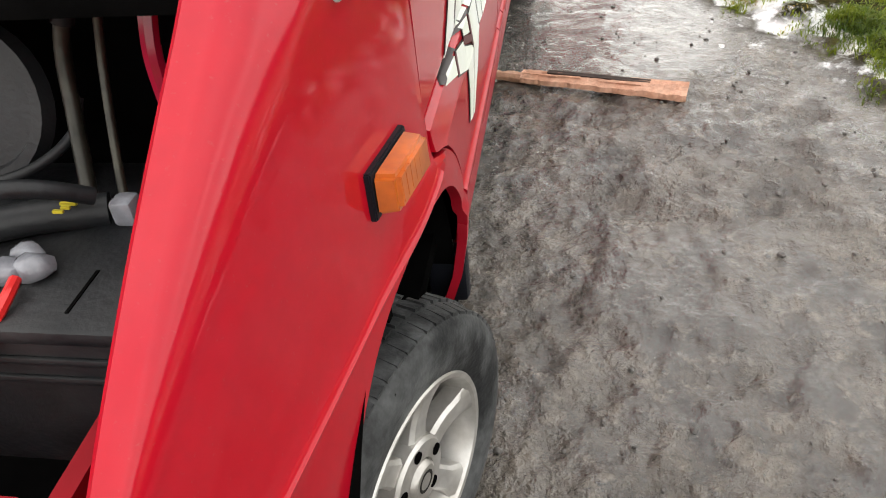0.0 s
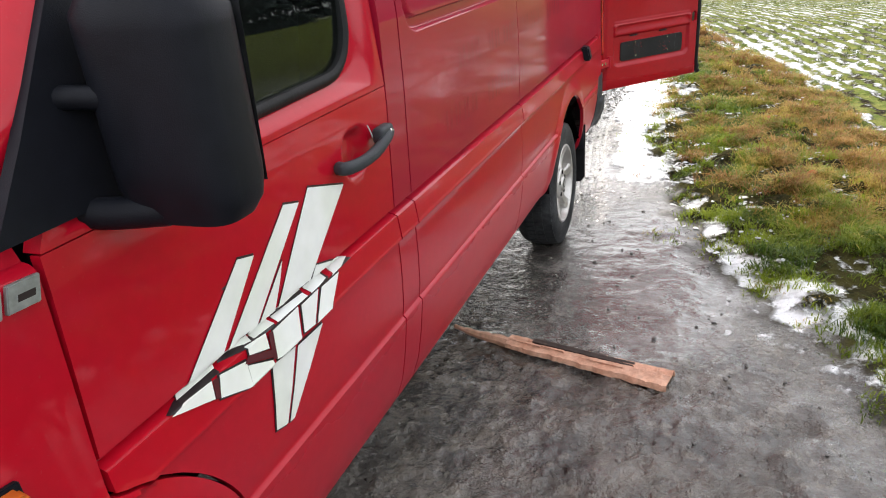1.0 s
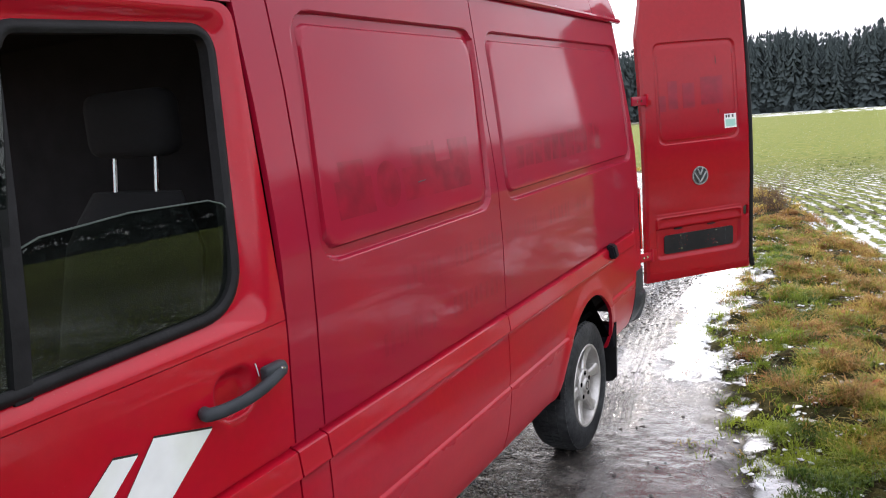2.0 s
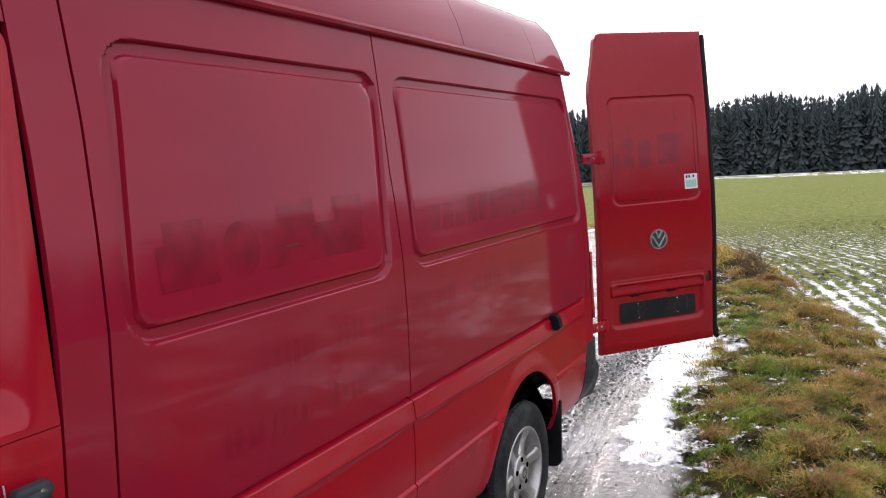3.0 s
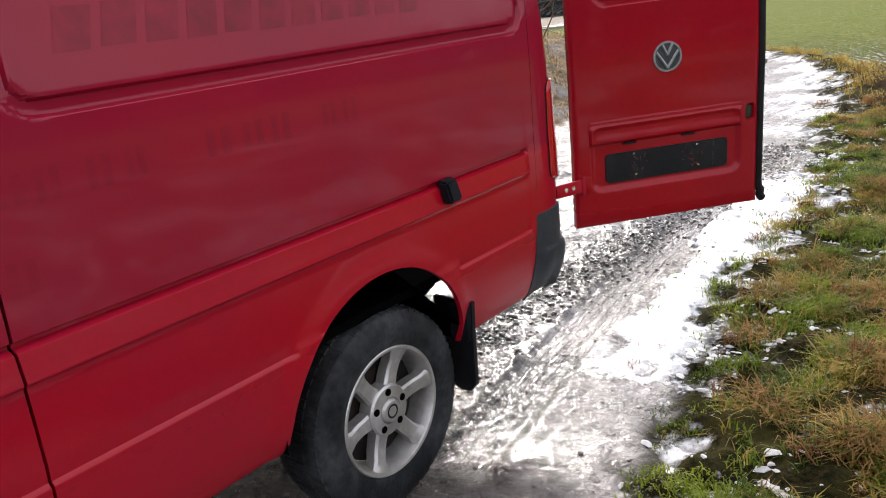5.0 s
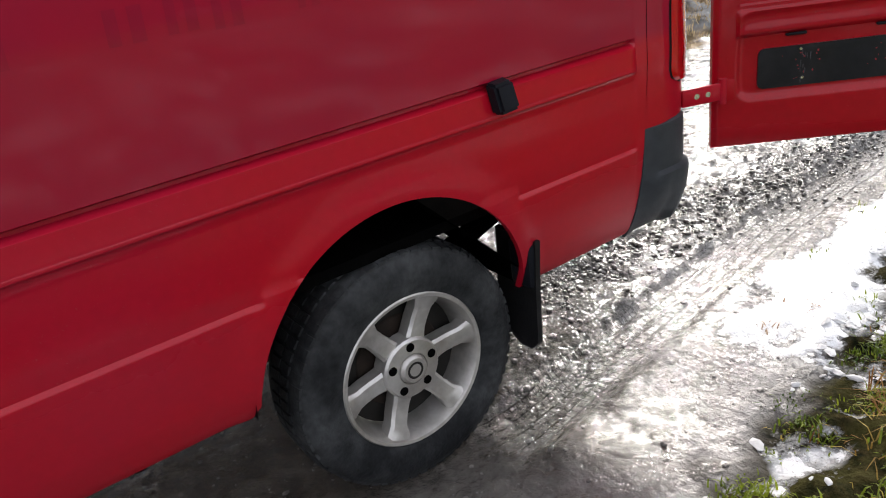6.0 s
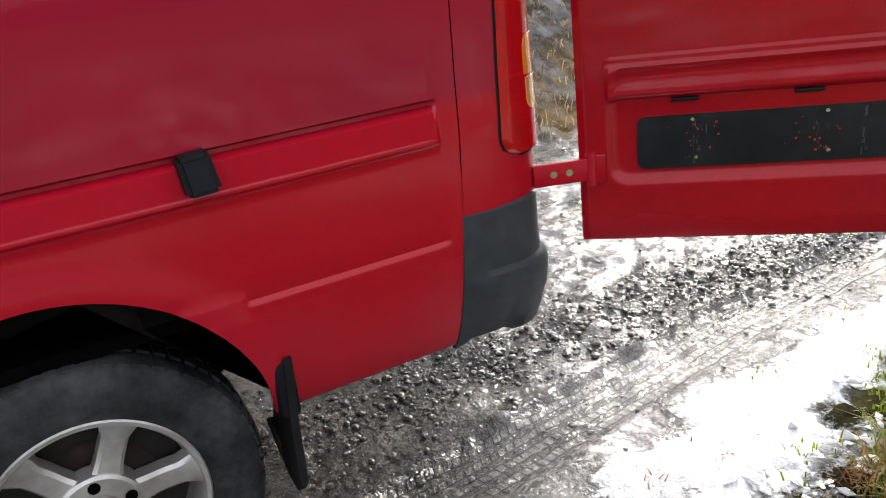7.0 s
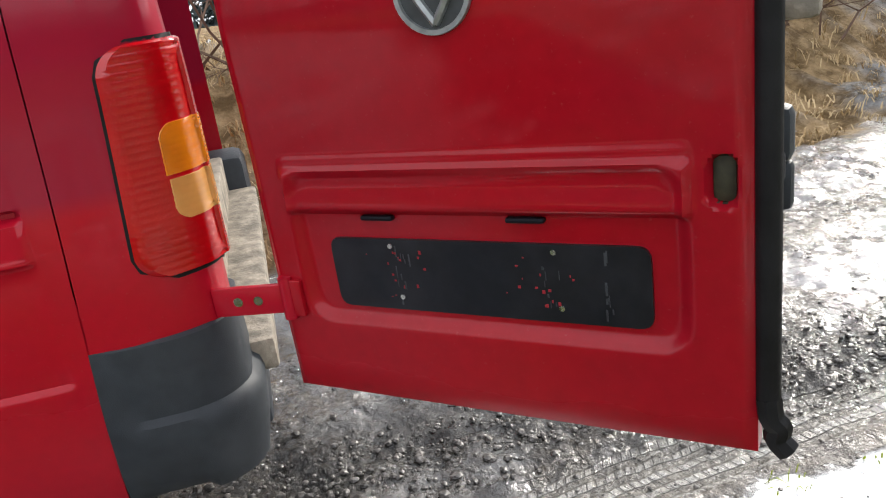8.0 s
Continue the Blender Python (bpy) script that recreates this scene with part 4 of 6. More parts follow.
for y0, w in ((1.60, 0.06), (1.69, 0.05), (1.78, 0.05), (1.86, 0.06), (2.05, 0.07), (2.14, 0.06), (2.22, 0.06), (2.31, 0.07), (2.40, 0.06), (2.51, 0.06)):
    ghost(y0, y0 + w, 1.165 + 0.006 * grnd.random(), 1.238 - 0.004 * grnd.random())
for y0, y1, z0, z1 in ((1.47, 1.655, 1.605, 1.712), (1.50, 1.625, 1.712, 1.765), (1.83, 2.295, 1.610, 1.715), (1.90, 2.06, 1.715, 1.775), (2.01, 2.06, 1.775, 1.79), (2.16, 2.31, 1.715, 1.785)):
    ghost(y0, y1, z0, z1)
bm = bmesh.new()
grid(bm, [[(side_x(1.745 + 0.066 * k / 6 * math.cos(a), 1.676 + 0.072 * k / 6 * math.sin(a)) + 0.0008, 1.745 + 0.066 * k / 6 * math.cos(a), 1.676 + 0.072 * k / 6 * math.sin(a)) for a in [2 * math.pi * i / 24 for i in range(25)]] for k in (6, 5, 4, 3, 2, 1, 0.01)])
part("ghost_mark", bm, paint_ghost, van)
patch("scratch", [(1.915, 1.660), (1.965, 1.662), (1.966, 1.665), (1.916, 1.663)], 0.0022, scuff_grey, van, n=2)


# front wing: side, a ledge under the bonnet's edge, the sloping top, and the flared ring behind the wheel
WING_LEDGE = [(-0.90, 1.02), (-0.65, 1.190), (-0.58, 1.232), (-0.50, 1.275), (-0.40, 1.322), (-0.31, 1.362), (-0.24, 1.392), (-0.15, 1.404), (0.06, 1.392)]
WING_TOP = [(-0.90, 1.03), (-0.70, 1.125), (-0.63, 1.184), (-0.565, 1.232), (-0.486, 1.288), (-0.406, 1.340), (-0.306, 1.404), (-0.257, 1.443), (-0.208, 1.482), (-0.17, 1.507), (-0.13, 1.522), (-0.04, 1.528), (0.06, 1.530)]


def wing():
    bm = bmesh.new()
    cy, cz, r = ARCHES[0]
    cols = []
    for y in steps(-0.88, 0.059, 0.022, (cy - r,), 0.006, 0.02):
        bottom = 0.455
        if abs(y - cy) < r:
            bottom = max(0.455, cz + math.sqrt(r * r - (y - cy) ** 2))
        ledge = sum(table(WING_LEDGE, y + o) for o in (-0.05, -0.025, 0, 0.025, 0.05)) / 5
        edge = sum(table(WING_TOP, y + o) for o in (-0.03, -0.015, 0, 0.015, 0.03)) / 5
        zz = steps(0.455, 1.0, 0.02) + [1.003, 1.02, 1.04, 1.058, 1.066, 1.071, 1.078, 1.10, 1.14, 1.19]
        lipped = ease(-0.34, -0.14, y)            # the ledge runs out into a plain rounded shoulder
        turn_z = ledge - lerp(0.060, 0.016, lipped)
        z1 = min(1.19, max(1.03, turn_z - 0.04))
        zz = [z if z < 1.0 else 1.0 + (z - 1.0) * (z1 - 1.0) / 0.19 for z in zz]
        zz = sorted([bottom + (z - 0.455) * (0.975 - bottom) / 0.52 for z in zz if z < 0.975] + [0.976, 0.984, 0.988, 0.991, 0.997] + [z for z in zz if z > 1.0])
        col = [(side_x(y, z), y, z) for z in zz]
        x1 = side_x(y, z1)
        for k in range(1, 7):
            col.append((x1 - 0.004 * k / 6, y, lerp(z1, turn_z, k / 6)))
        low_x, low_z = x1 - 0.030, ledge + 0.003
        for k in range(1, 18):
            a = math.pi / 2 * k / 17
            soft = (lerp(x1 - 0.004, -0.100, 1 - math.cos(a)), lerp(turn_z, edge - 0.004, math.sin(a)))
            if k < 8:
                b = math.pi / 2 * k / 7
                hard = (x1 - 0.004 - 0.024 * (1 - math.cos(b)), ledge - 0.016 + 0.018 * math.sin(b))
            else:
                t = (k - 7) / 10
                hard = (lerp(low_x, -0.100, t), lerp(low_z, edge - 0.006, t) + 0.010 * math.sin(math.pi * t))
            col.append((lerp(soft[0], hard[0], lipped), y, lerp(soft[1], hard[1], lipped)))
        col += [(-0.110, y, edge - 0.001), (-0.120, y, edge), (-0.126, y, edge - 0.006), (-0.127, y, edge - 0.05)]
        cols.append(col)
    grid(bm, cols)
    # flared ring behind the wheel
    rows = []
    a1 = math.asin((0.47 - cz) / 0.462)
    for i in range(29):
        a = lerp(math.acos(clamp((0.059 - cy) / 0.462)), a1, i / 28)
        row = []
        for k in range(9):
            rad = lerp(r, 0.462, k / 8)
            y, z = cy + rad * math.cos(a), cz + rad * math.sin(a)
            if i == 0:
                y = 0.059
                z = cz + math.sqrt(max(0, rad * rad - (y - cy) ** 2))
            row.append((side_x(y, z), y, z))
        rows.append(row)
    grid(bm, rows)
    rim(bm, (-0.020, 0, 0))
    return part("front_wing", bm, paint_door, van, "faded red front wing")


wing()

# turn signal on the wing
def plate(name, pts, x0, x1, material, parent, bevel=0.004, label="", inset_top=0.0):
    """A flat-sided block standing out from the side: an outline in (y, z), from x0 out to x1."""
    bm = bmesh.new()
    a = [bm.verts.new((side_x(y, z) + x0, y, z)) for y, z in pts]
    c = [sum(p[i] for p in pts) / len(pts) for i in (0, 1)]
    b = [bm.verts.new((side_x(y, z) + x1, lerp(y, c[0], inset_top), lerp(z, c[1], inset_top))) for y, z in pts]
    bm.faces.new(a[::-1]), bm.faces.new(b)
    for i in range(len(pts)):
        j = (i + 1) % len(pts)
        bm.faces.new((a[i], a[j], b[j], b[i]))
    if bevel:
        bmesh.ops.bevel(bm, geom=bm.edges[:], offset=bevel, segments=2, affect="EDGES")
    return part(name, bm, material, parent, label)


ind = plate("turn_signal", [(-0.196, 1.092), (-0.058, 1.078), (-0.064, 1.136), (-0.192, 1.147)], 0.004, 0.038, amber_dim, van, 0.006, "dulled amber side turn signal", 0.10)
for i in range(7):
    yy, dz = -0.180 + i * 0.0175, -0.0017 * i
    plate("lens_rib", [(yy, 1.102 + dz), (yy + 0.005, 1.102 + dz), (yy + 0.005, 1.138 + dz), (yy, 1.138 + dz)], 0.030, 0.0382, amber_dim, ind, 0.001)
plate("turn_signal_base", [(-0.200, 1.087), (-0.054, 1.073), (-0.059, 1.140), (-0.197, 1.152)], -0.004, 0.008, plastic, ind, 0.002)
# model badge: plain raised slanted blocks, each with a dark slot
for y0, y1 in ((-0.188, -0.140), (-0.134, -0.086), (-0.064, -0.012), (-0.004, 0.046)):
    plate("badge_block", [(y0, 1.350), (y1, 1.348), (y1 + 0.010, 1.384), (y0 + 0.010, 1.386)], -0.002, 0.006, badge_grey, van, 0.0015)
    plate("badge_slot", [(y0 + 0.018, 1.361), (y1 - 0.006, 1.360), (y1 - 0.003, 1.369), (y0 + 0.021, 1.370)], 0.004, 0.0066, dark_decal, van, 0.0)

# mirror: base, two arms, housing
mirror = part("side_mirror", box(bmesh.new(), (-0.115, 0.085, 1.425), (-0.035, 0.215, 1.585), 0.02), plastic, van, "large black plastic side mirror")
bm = bmesh.new()
rows = []
for i in range(15):
    t = i / 14
    z = lerp(1.405, 1.735, t)
    wx = lerp(0.098, 0.104, t) * (0.80 + 0.20 * math.sin(math.pi * clamp(t * 5, 0, 0.5))) * (1 - 0.30 * ease(0.85, 1.0, t))
    cx = lerp(0.118, 0.100, t)
    dep = 0.075 * (1 - 0.35 * ease(0.85, 1.0, t)) * (0.75 + 0.25 * ease(0, 0.2, t))
    rows.append([(cx + wx * abs(math.cos(a)) ** 0.5 * (1 if math.cos(a) > 0 else -1), 0.235 + dep * (abs(math.sin(a)) ** 0.6 * (1 if math.sin(a) > 0 else -0.8)), z) for a in [2 * math.pi * k / 32 for k in range(33)]])
grid(bm, rows)
bmesh.ops.remove_doubles(bm, verts=bm.verts, dist=0.0003)
bmesh.ops.holes_fill(bm, edges=[e for e in bm.edges if e.is_boundary], sides=0)
part("mirror_housing", bm, plastic, mirror)
bm = bmesh.new()
grid(bm, [[(x, 0.3005, z) for x in (0.03, 0.20)] for z in (1.44, 1.70)])
part("mirror_glass", bm, chrome, mirror, smooth=False)
bm = bmesh.new()
tube(bm, smooth_path([(-0.075, 0.15, 1.575), (-0.02, 0.17, 1.585), (0.05, 0.2, 1.58)], 5), 0.017, 10)
part("mirror_arm", bm, plastic, mirror)
bm = bmesh.new()
tube(bm, smooth_path([(-0.075, 0.15, 1.435), (0.0, 0.18, 1.42), (0.09, 0.21, 1.42)], 5), 0.024, 10)
part("mirror_arm", bm, plastic, mirror)
# black corner cover ahead of the quarter light
bm = bmesh.new()
grid(bm, [[(side_x(max(y, 0.062), z) + 0.006, y, z) for y in (lerp(0.005, 0.26, t), lerp(0.07, 0.30, t), lerp(0.16, 0.345, t), lerp(0.25, 0.39, t))] for t in [i / 6 for i in range(7)] for z in [lerp(1.43, 1.80, t)]])
rim(bm, (-0.02, 0, 0))
part("mirror_cover", bm, plastic, mirror)

# windscreen pillar, windscreen, cowl
bm = bmesh.new()
rows = []
for i in range(17):
    t = i / 16
    y, z = lerp(0.0, 0.50, t), lerp(1.43, 2.16, t)
    xo = side_x(max(y, 0.06), z) - 0.055 * (1 - ease(0.0, 0.22, t))
    rows.append([(xo - 0.004, y + 0.062, z), (xo - 0.002, y + 0.03, z), (xo - 0.014, y - 0.01, z), (xo - 0.045, y - 0.045, z - 0.01), (xo - 0.09, y - 0.065, z - 0.015), (xo - 0.115, y - 0.066, z - 0.015), (xo - 0.118, y - 0.03, z)])
grid(bm, rows)
part("windscreen_pillar", bm, paint_door, van)
bm = bmesh.new()
grid(bm, [[(lerp(-0.20, -1.73, u), lerp(-0.04, 0.42, t) - 0.14 * math.sin(math.pi * u), lerp(1.50, 2.17, t)) for u in [i / 12 for i in range(13)]] for t in [i / 6 for i in range(7)]])
rim(bm, (0, 0.006, 0))
ws = part("windscreen", bm, screen_glass, van, "dark windscreen with a black rubber surround")
ws.visible_shadow = False
bm = bmesh.new()
tube(bm, [(lerp(-1.7, -0.2, i / 20), -0.05 - 0.14 * math.sin(math.pi * i / 20), 1.495) for i in range(21)], 0.018, 8)
tube(bm, [(-0.185, lerp(-0.05, 0.41, t), lerp(1.495, 2.165, t)) for t in [i / 8 for i in range(9)]], 0.026, 8)
part("windscreen_seal", bm, rubber, ws)
bm = bmesh.new()
grid(bm, [[(x, y, z) for x in (-0.165, -0.4, -0.8, -1.3, -1.76)] for y, z in ((0.02, 1.492), (-0.05, 1.478), (-0.09, 1.460), (-0.10, 1.440))])
rim(bm, (0, 0, -0.02))
part("cowl_panel", bm, paint_in, van, "dirty dark red cowl panel")
bm = bmesh.new()
grid(bm, [[(x, y, z) for x in (-0.165, -0.4, -0.8, -1.3, -1.76)] for y, z in ((-0.06, 1.436), (-0.13, 1.425), (-0.17, 1.40), (-0.18, 1.36))])
rim(bm, (0, 0, -0.02))
part("cowl_tray", bm, dark, van)
# body above the doors, gutter and high roof
bm = bmesh.new()
grid(bm, [[(side_x(y, z), y, z) for y in [lerp(0.55, seam_door(z), i / 10) for i in range(11)]] for z in steps(2.184, 2.335, 0.03)])
rim(bm, (-0.02, 0, 0))
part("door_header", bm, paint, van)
bm = bmesh.new()
xg = side_x(2, 2.33)
tube(bm, [(xg + 0.012, lerp(0.55, 4.60, i / 40), 2.335) for i in range(41)], 0.016, 8)
part("roof_gutter", bm, paint, van)
ROOF = [(xg, 2.335), (xg - 0.004, 2.37), (xg - 0.03, 2.46), (xg - 0.075, 2.56), (xg - 0.15, 2.64), (xg - 0.30, 2.69), (xg - 0.55, 2.715), (-0.965, 2.72)]


def roof_sheet(name, y0, y1, tail=False):
    bm = bmesh.new()
    rows = []
    for i in range(13):
        y = lerp(y0, y1, i / 12)
        r = [(x, y - (0.09 * ease(2.33, 2.7, z) if tail and i == 12 else 0) - (0.04 * ease(0, 1, (i - 8) / 4) if tail else 0), z) for x, z in ROOF]
        r += [(-1.93 - x, yy, z) for x, yy, z in r[-2::-1]]
        rows.append(r)
    grid(bm, rows)
    rim(bm, (0, 0, -0.012))
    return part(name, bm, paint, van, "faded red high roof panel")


roof_sheet("roof_panel", 0.50, 1.95)
roof_sheet("roof_panel", 1.954, 3.295)
roof_sheet("roof_panel", 3.299, 4.135)
roof_sheet("roof_panel", 4.139, 4.64, True)
bm = bmesh.new()
grid(bm, [[(lerp(-0.25, -1.68, u), 0.44 - 0.14 * math.sin(math.pi * u) + 0.10 * t, 2.17 + 0.5 * t) for u in [i / 10 for i in range(11)]] for t in (0, 0.35, 0.7, 0.9, 1.0)])
part("roof_front", bm, paint, van)

# right side, floor and bulkhead close the body
bm = bmesh.new()
grid(bm, [[(-1.93 - side_x(2.0, z) if not 1.4 < z < 2.1 or y > 1.2 or y < 0.3 else -1.92, y, z) for y in (-0.88, -0.4, 0.06, 1.2, 2.4, 3.6, 4.64)] for z in (0.60, 0.75, 1.0, 1.3)])
grid(bm, [[(-1.93 - side_x(2.0, z), y, z) for y in (1.2, 2.4, 3.6, 4.64)] for z in (1.3, 1.6, 1.9, 2.2, 2.335)])
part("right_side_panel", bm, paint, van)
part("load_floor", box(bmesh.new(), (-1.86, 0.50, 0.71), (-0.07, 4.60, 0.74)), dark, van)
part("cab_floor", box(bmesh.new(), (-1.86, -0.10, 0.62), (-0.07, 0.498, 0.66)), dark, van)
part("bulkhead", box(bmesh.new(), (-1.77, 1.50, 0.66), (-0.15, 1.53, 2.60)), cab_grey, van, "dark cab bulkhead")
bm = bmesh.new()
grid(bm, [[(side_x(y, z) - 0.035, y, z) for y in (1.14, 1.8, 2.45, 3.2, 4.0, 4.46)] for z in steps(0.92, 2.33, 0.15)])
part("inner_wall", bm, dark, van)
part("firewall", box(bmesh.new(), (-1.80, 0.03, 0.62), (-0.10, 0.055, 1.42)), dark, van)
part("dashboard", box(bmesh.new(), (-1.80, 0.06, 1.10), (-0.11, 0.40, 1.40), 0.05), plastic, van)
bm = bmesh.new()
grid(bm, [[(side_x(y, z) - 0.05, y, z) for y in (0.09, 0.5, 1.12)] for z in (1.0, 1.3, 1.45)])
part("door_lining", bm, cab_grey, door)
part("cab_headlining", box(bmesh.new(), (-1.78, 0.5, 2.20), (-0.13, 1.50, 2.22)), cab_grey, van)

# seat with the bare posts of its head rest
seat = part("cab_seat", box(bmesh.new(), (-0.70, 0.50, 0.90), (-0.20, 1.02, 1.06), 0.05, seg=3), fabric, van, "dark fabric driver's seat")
bm = bmesh.new()
rows = []
for i in range(11):
    t = i / 10
    z = lerp(1.00, 1.735, t)
    hw = 0.26 * (1 - 0.35 * ease(0.72, 1.0, t) ** 2)
    y = lerp(0.97, 1.15, t)
    th = 0.075 * (1 - 0.6 * ease(0.85, 1.0, t))
    rows.append([(-0.45 + hw * math.cos(a), y + th * math.sin(a), z) for a in [2 * math.pi * k / 20 for k in range(21)]])
grid(bm, rows)
bmesh.ops.remove_doubles(bm, verts=bm.verts, dist=0.0003)
bmesh.ops.holes_fill(bm, edges=[e for e in bm.edges if e.is_boundary], sides=0)
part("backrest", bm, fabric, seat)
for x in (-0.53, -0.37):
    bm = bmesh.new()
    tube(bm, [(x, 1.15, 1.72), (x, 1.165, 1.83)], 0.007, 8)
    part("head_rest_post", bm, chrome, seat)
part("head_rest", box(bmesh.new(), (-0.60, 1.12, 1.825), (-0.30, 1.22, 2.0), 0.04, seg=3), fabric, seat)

# rear lamp: red body with an amber and a clear window
def lamp_piece(name, t0, t1, z0, z1, lift, material, parent, ribs=0, label="", r=0.05, round_low=True, round_top=True):
    """A piece of the lamp that follows the rounded corner; t runs from the side (0) round to the rear (1)."""
    bm = bmesh.new()
    rows = []
    nz = max(16, ribs * 6)
    for i in range(nz + 1):
        z = lerp(z0, z1, i / nz)
        row = []
        lean = 0.10 * ease(1.2, 2.5, z)
        cut = 0.0
        dz = min(z - z0 if round_low else 9, z1 - z if round_top else 9)
        if dz < r:
            cut = (r - math.sqrt(max(0, r * r - (r - dz) ** 2)))
        for k in range(25):
            t = lerp(t0 + cut / 0.15, t1, k / 24)
            y = lerp(4.548 + 0.06 * (z - 0.95), 4.688, min(1.0, t / 0.75))
            x = side_x(min(y, 4.68), z) if t <= 0.75 else side_x(4.68, z) - (t - 0.75) * 0.10
            out = lift + (0.0004 * abs(math.sin(math.pi * ribs * i / nz)) if ribs else 0)
            edge = min(1.0, min(k, 24 - k) / 2.0, min(i, nz - i) / 2.0)
            out *= 0.3 + 0.7 * edge
            nx, ny = (1.0 - 0.6 * t), 0.2 + 0.8 * t
            row.append((x + out * nx, y + out * ny - lean * 0.9, z))
        rows.append(row)
    grid(bm, rows)
    return part(name, bm, material, parent, label)


lamp = lamp_piece("rear_lamp", 0.0, 1.0, 0.912, 1.308, 0.014, red_lens, van, 30, "ribbed red, amber and clear rear lamp")
lamp_piece("lamp_gasket", -0.03, 1.0, 0.905, 1.315, 0.003, rubber, lamp, 0, "black lamp gasket", 0.055)
lamp_piece("amber_window", 0.35, 1.0, 1.0835, 1.176, 0.0155, amber, lamp, 9, "amber window", 0.03, False)
lamp_piece("clear_window", 0.37, 1.0, 1.003, 1.083, 0.0155, clear_lens, lamp, 7, "pale amber window", 0.03, True, False)

# bumper corner and rear step
def bumper():
    bm = bmesh.new()
    rows = []
    for z, out in ((0.805, -0.004), (0.80, 0.004), (0.70, 0.006), (0.655, 0.008), (0.643, 0.022), (0.62, 0.028), (0.56, 0.024), (0.50, 0.012), (0.462, 0.004), (0.440, -0.03)):
        row = []
        front = 4.430 - (0.779 - z) * 0.06
        for k in range(6):
            y = lerp(front, 4.56, k / 5)
            row.append((min(-0.002, side_x(min(y, 4.5), z) + 0.004) + out * ease(0, 3, k), y, z))
        for k in range(1, 9):
            a = math.pi / 2 * k / 8
            row.append((-0.002 - 0.11 * (1 - math.cos(a)) + out * math.cos(a) + table(PLAIN, z) * 0.5, 4.56 + 0.12 * math.sin(a) + out * math.sin(a), z))
        row += [(x, 4.68 + out, z) for x in (-0.16, -0.25)]
        rows.append(row)
    grid(bm, rows)
    rim(bm, (-0.012, -0.004, 0))
    return part("bumper_corner", bm, plastic_grey, van, "faded dark grey plastic bumper corner")


bumper()
step = part("rear_step", box(bmesh.new(), (-1.68, 4.60, 0.60), (-0.20, 4.74, 0.675), 0.012), metal_step, van, "muddy worn metal rear step")
part("bumper_corner", box(bmesh.new(), (-1.93, 4.44, 0.46), (-1.69, 4.72, 0.80), 0.04), plastic_grey, van)
part("step_face", box(bmesh.new(), (-1.67, 4.64, 0.47), (-0.21, 4.70, 0.598), 0.01), plastic_grey, step)
part("rear_sill", box(bmesh.new(), (-1.72, 4.52, 0.66), (-0.19, 4.64, 0.80), 0.01), metal_step, van)
part("rear_post", box(bmesh.new(), (-0.20, 4.44, 0.80), (-0.135, 4.53, 2.33), 0.008), dark, van)

# doors at the rear: the left one open towards the camera's side, the right one likewise on its side
DOOR_AT = Vector((-0.019, 4.773, 0))
# local axes of the open door: s along its width, n out of its outer face
D_S, D_N = Vector((0.684, 0.7295, 0)), Vector((0.7295, -0.684, 0))


def door_point(s, z, out):
    bow = table(((0.64, 0.0), (0.80, 0.004), (1.09, 0.008), (1.30, 0.014), (1.60, 0.006), (2.0, -0.02), (2.58, -0.08)), z)
    p = DOOR_AT + D_S * s + D_N * (out + bow)
    return (p.x, p.y, z + 0.017 * s)           # the door hangs a little out of square


def door_relief(s, z):
    out = 0.0
    d = round_box(s, z, 0.105, 0.735, 1.545, 2.20, 0.06)
    out -= 0.010 * ease(0, -0.008, d) - 0.006 * ease(-0.022, -0.030, d)
    d2 = round_box(s, z, 0.070, 0.742, 0.790, 1.072, 0.05)
    out -= 0.016 * ease(0.004, -0.022, d2)
    if 0.06 < s < 0.75 and 0.97 < z < 1.09:     # slanting ledge above the plate's place
        band = ease(0.066, 0.079, s) * ease(0.747, 0.734, s)
        out += band * (0.018 * ease(1.078, 1.065, z) * ease(0.990, 1.002, z) * (0.45 + 0.55 * clamp((1.07 - z) / 0.06)) + 0.002)
    out -= 0.022 * ease(0.0, -0.008, round_box(s, z, 0.762, 0.803, 1.005, 1.080, 0.02))
    edge = min(s, 0.822 - s, z - 0.642, 2.585 - z)
    out -= 0.012 * (1 - ease(0, 0.02, edge))
    return out


def rear_door_sheet():
    bm = bmesh.new()
    rows = []
    for z in steps(0.642, 2.585, 0.03, (0.785, 0.795, 0.995, 1.07, 1.01, 1.075, 1.545, 1.57, 2.18, 2.20), 0.005, 0.016):
        cut = 0.06 * ease(2.2, 2.6, z) + (0.05 - math.sqrt(max(0, 0.0025 - max(0, z - 2.535) ** 2)))
        row = []
        for s in steps(0.0, 0.822, 0.025, (0.01, 0.07, 0.105, 0.13, 0.71, 0.735, 0.755, 0.79, 0.812), 0.005, 0.014):
            ss = lerp(cut, 0.822, s / 0.822)
            row.append(door_point(ss, z, door_relief(ss, z)))
        rows.append(row)
    grid(bm, rows)
    rim(bm, D_N * -0.035)
    return part("rear_door", bm, paint_rear, van, "faded red left rear door standing wide open")


rd = rear_door_sheet()


def door_block(name, s0, s1, z0, z1, o0, o1, material, parent, bevel=0.004, label=""):
    bm = bmesh.new()
    box(bm, (s0, z0, o0), (s1, z1, o1), bevel)
    for v in bm.verts:
        v.co = Vector(door_point(v.co.x, v.co.y, v.co.z))
    return part(name, bm, material, parent, label)


bm = bmesh.new()
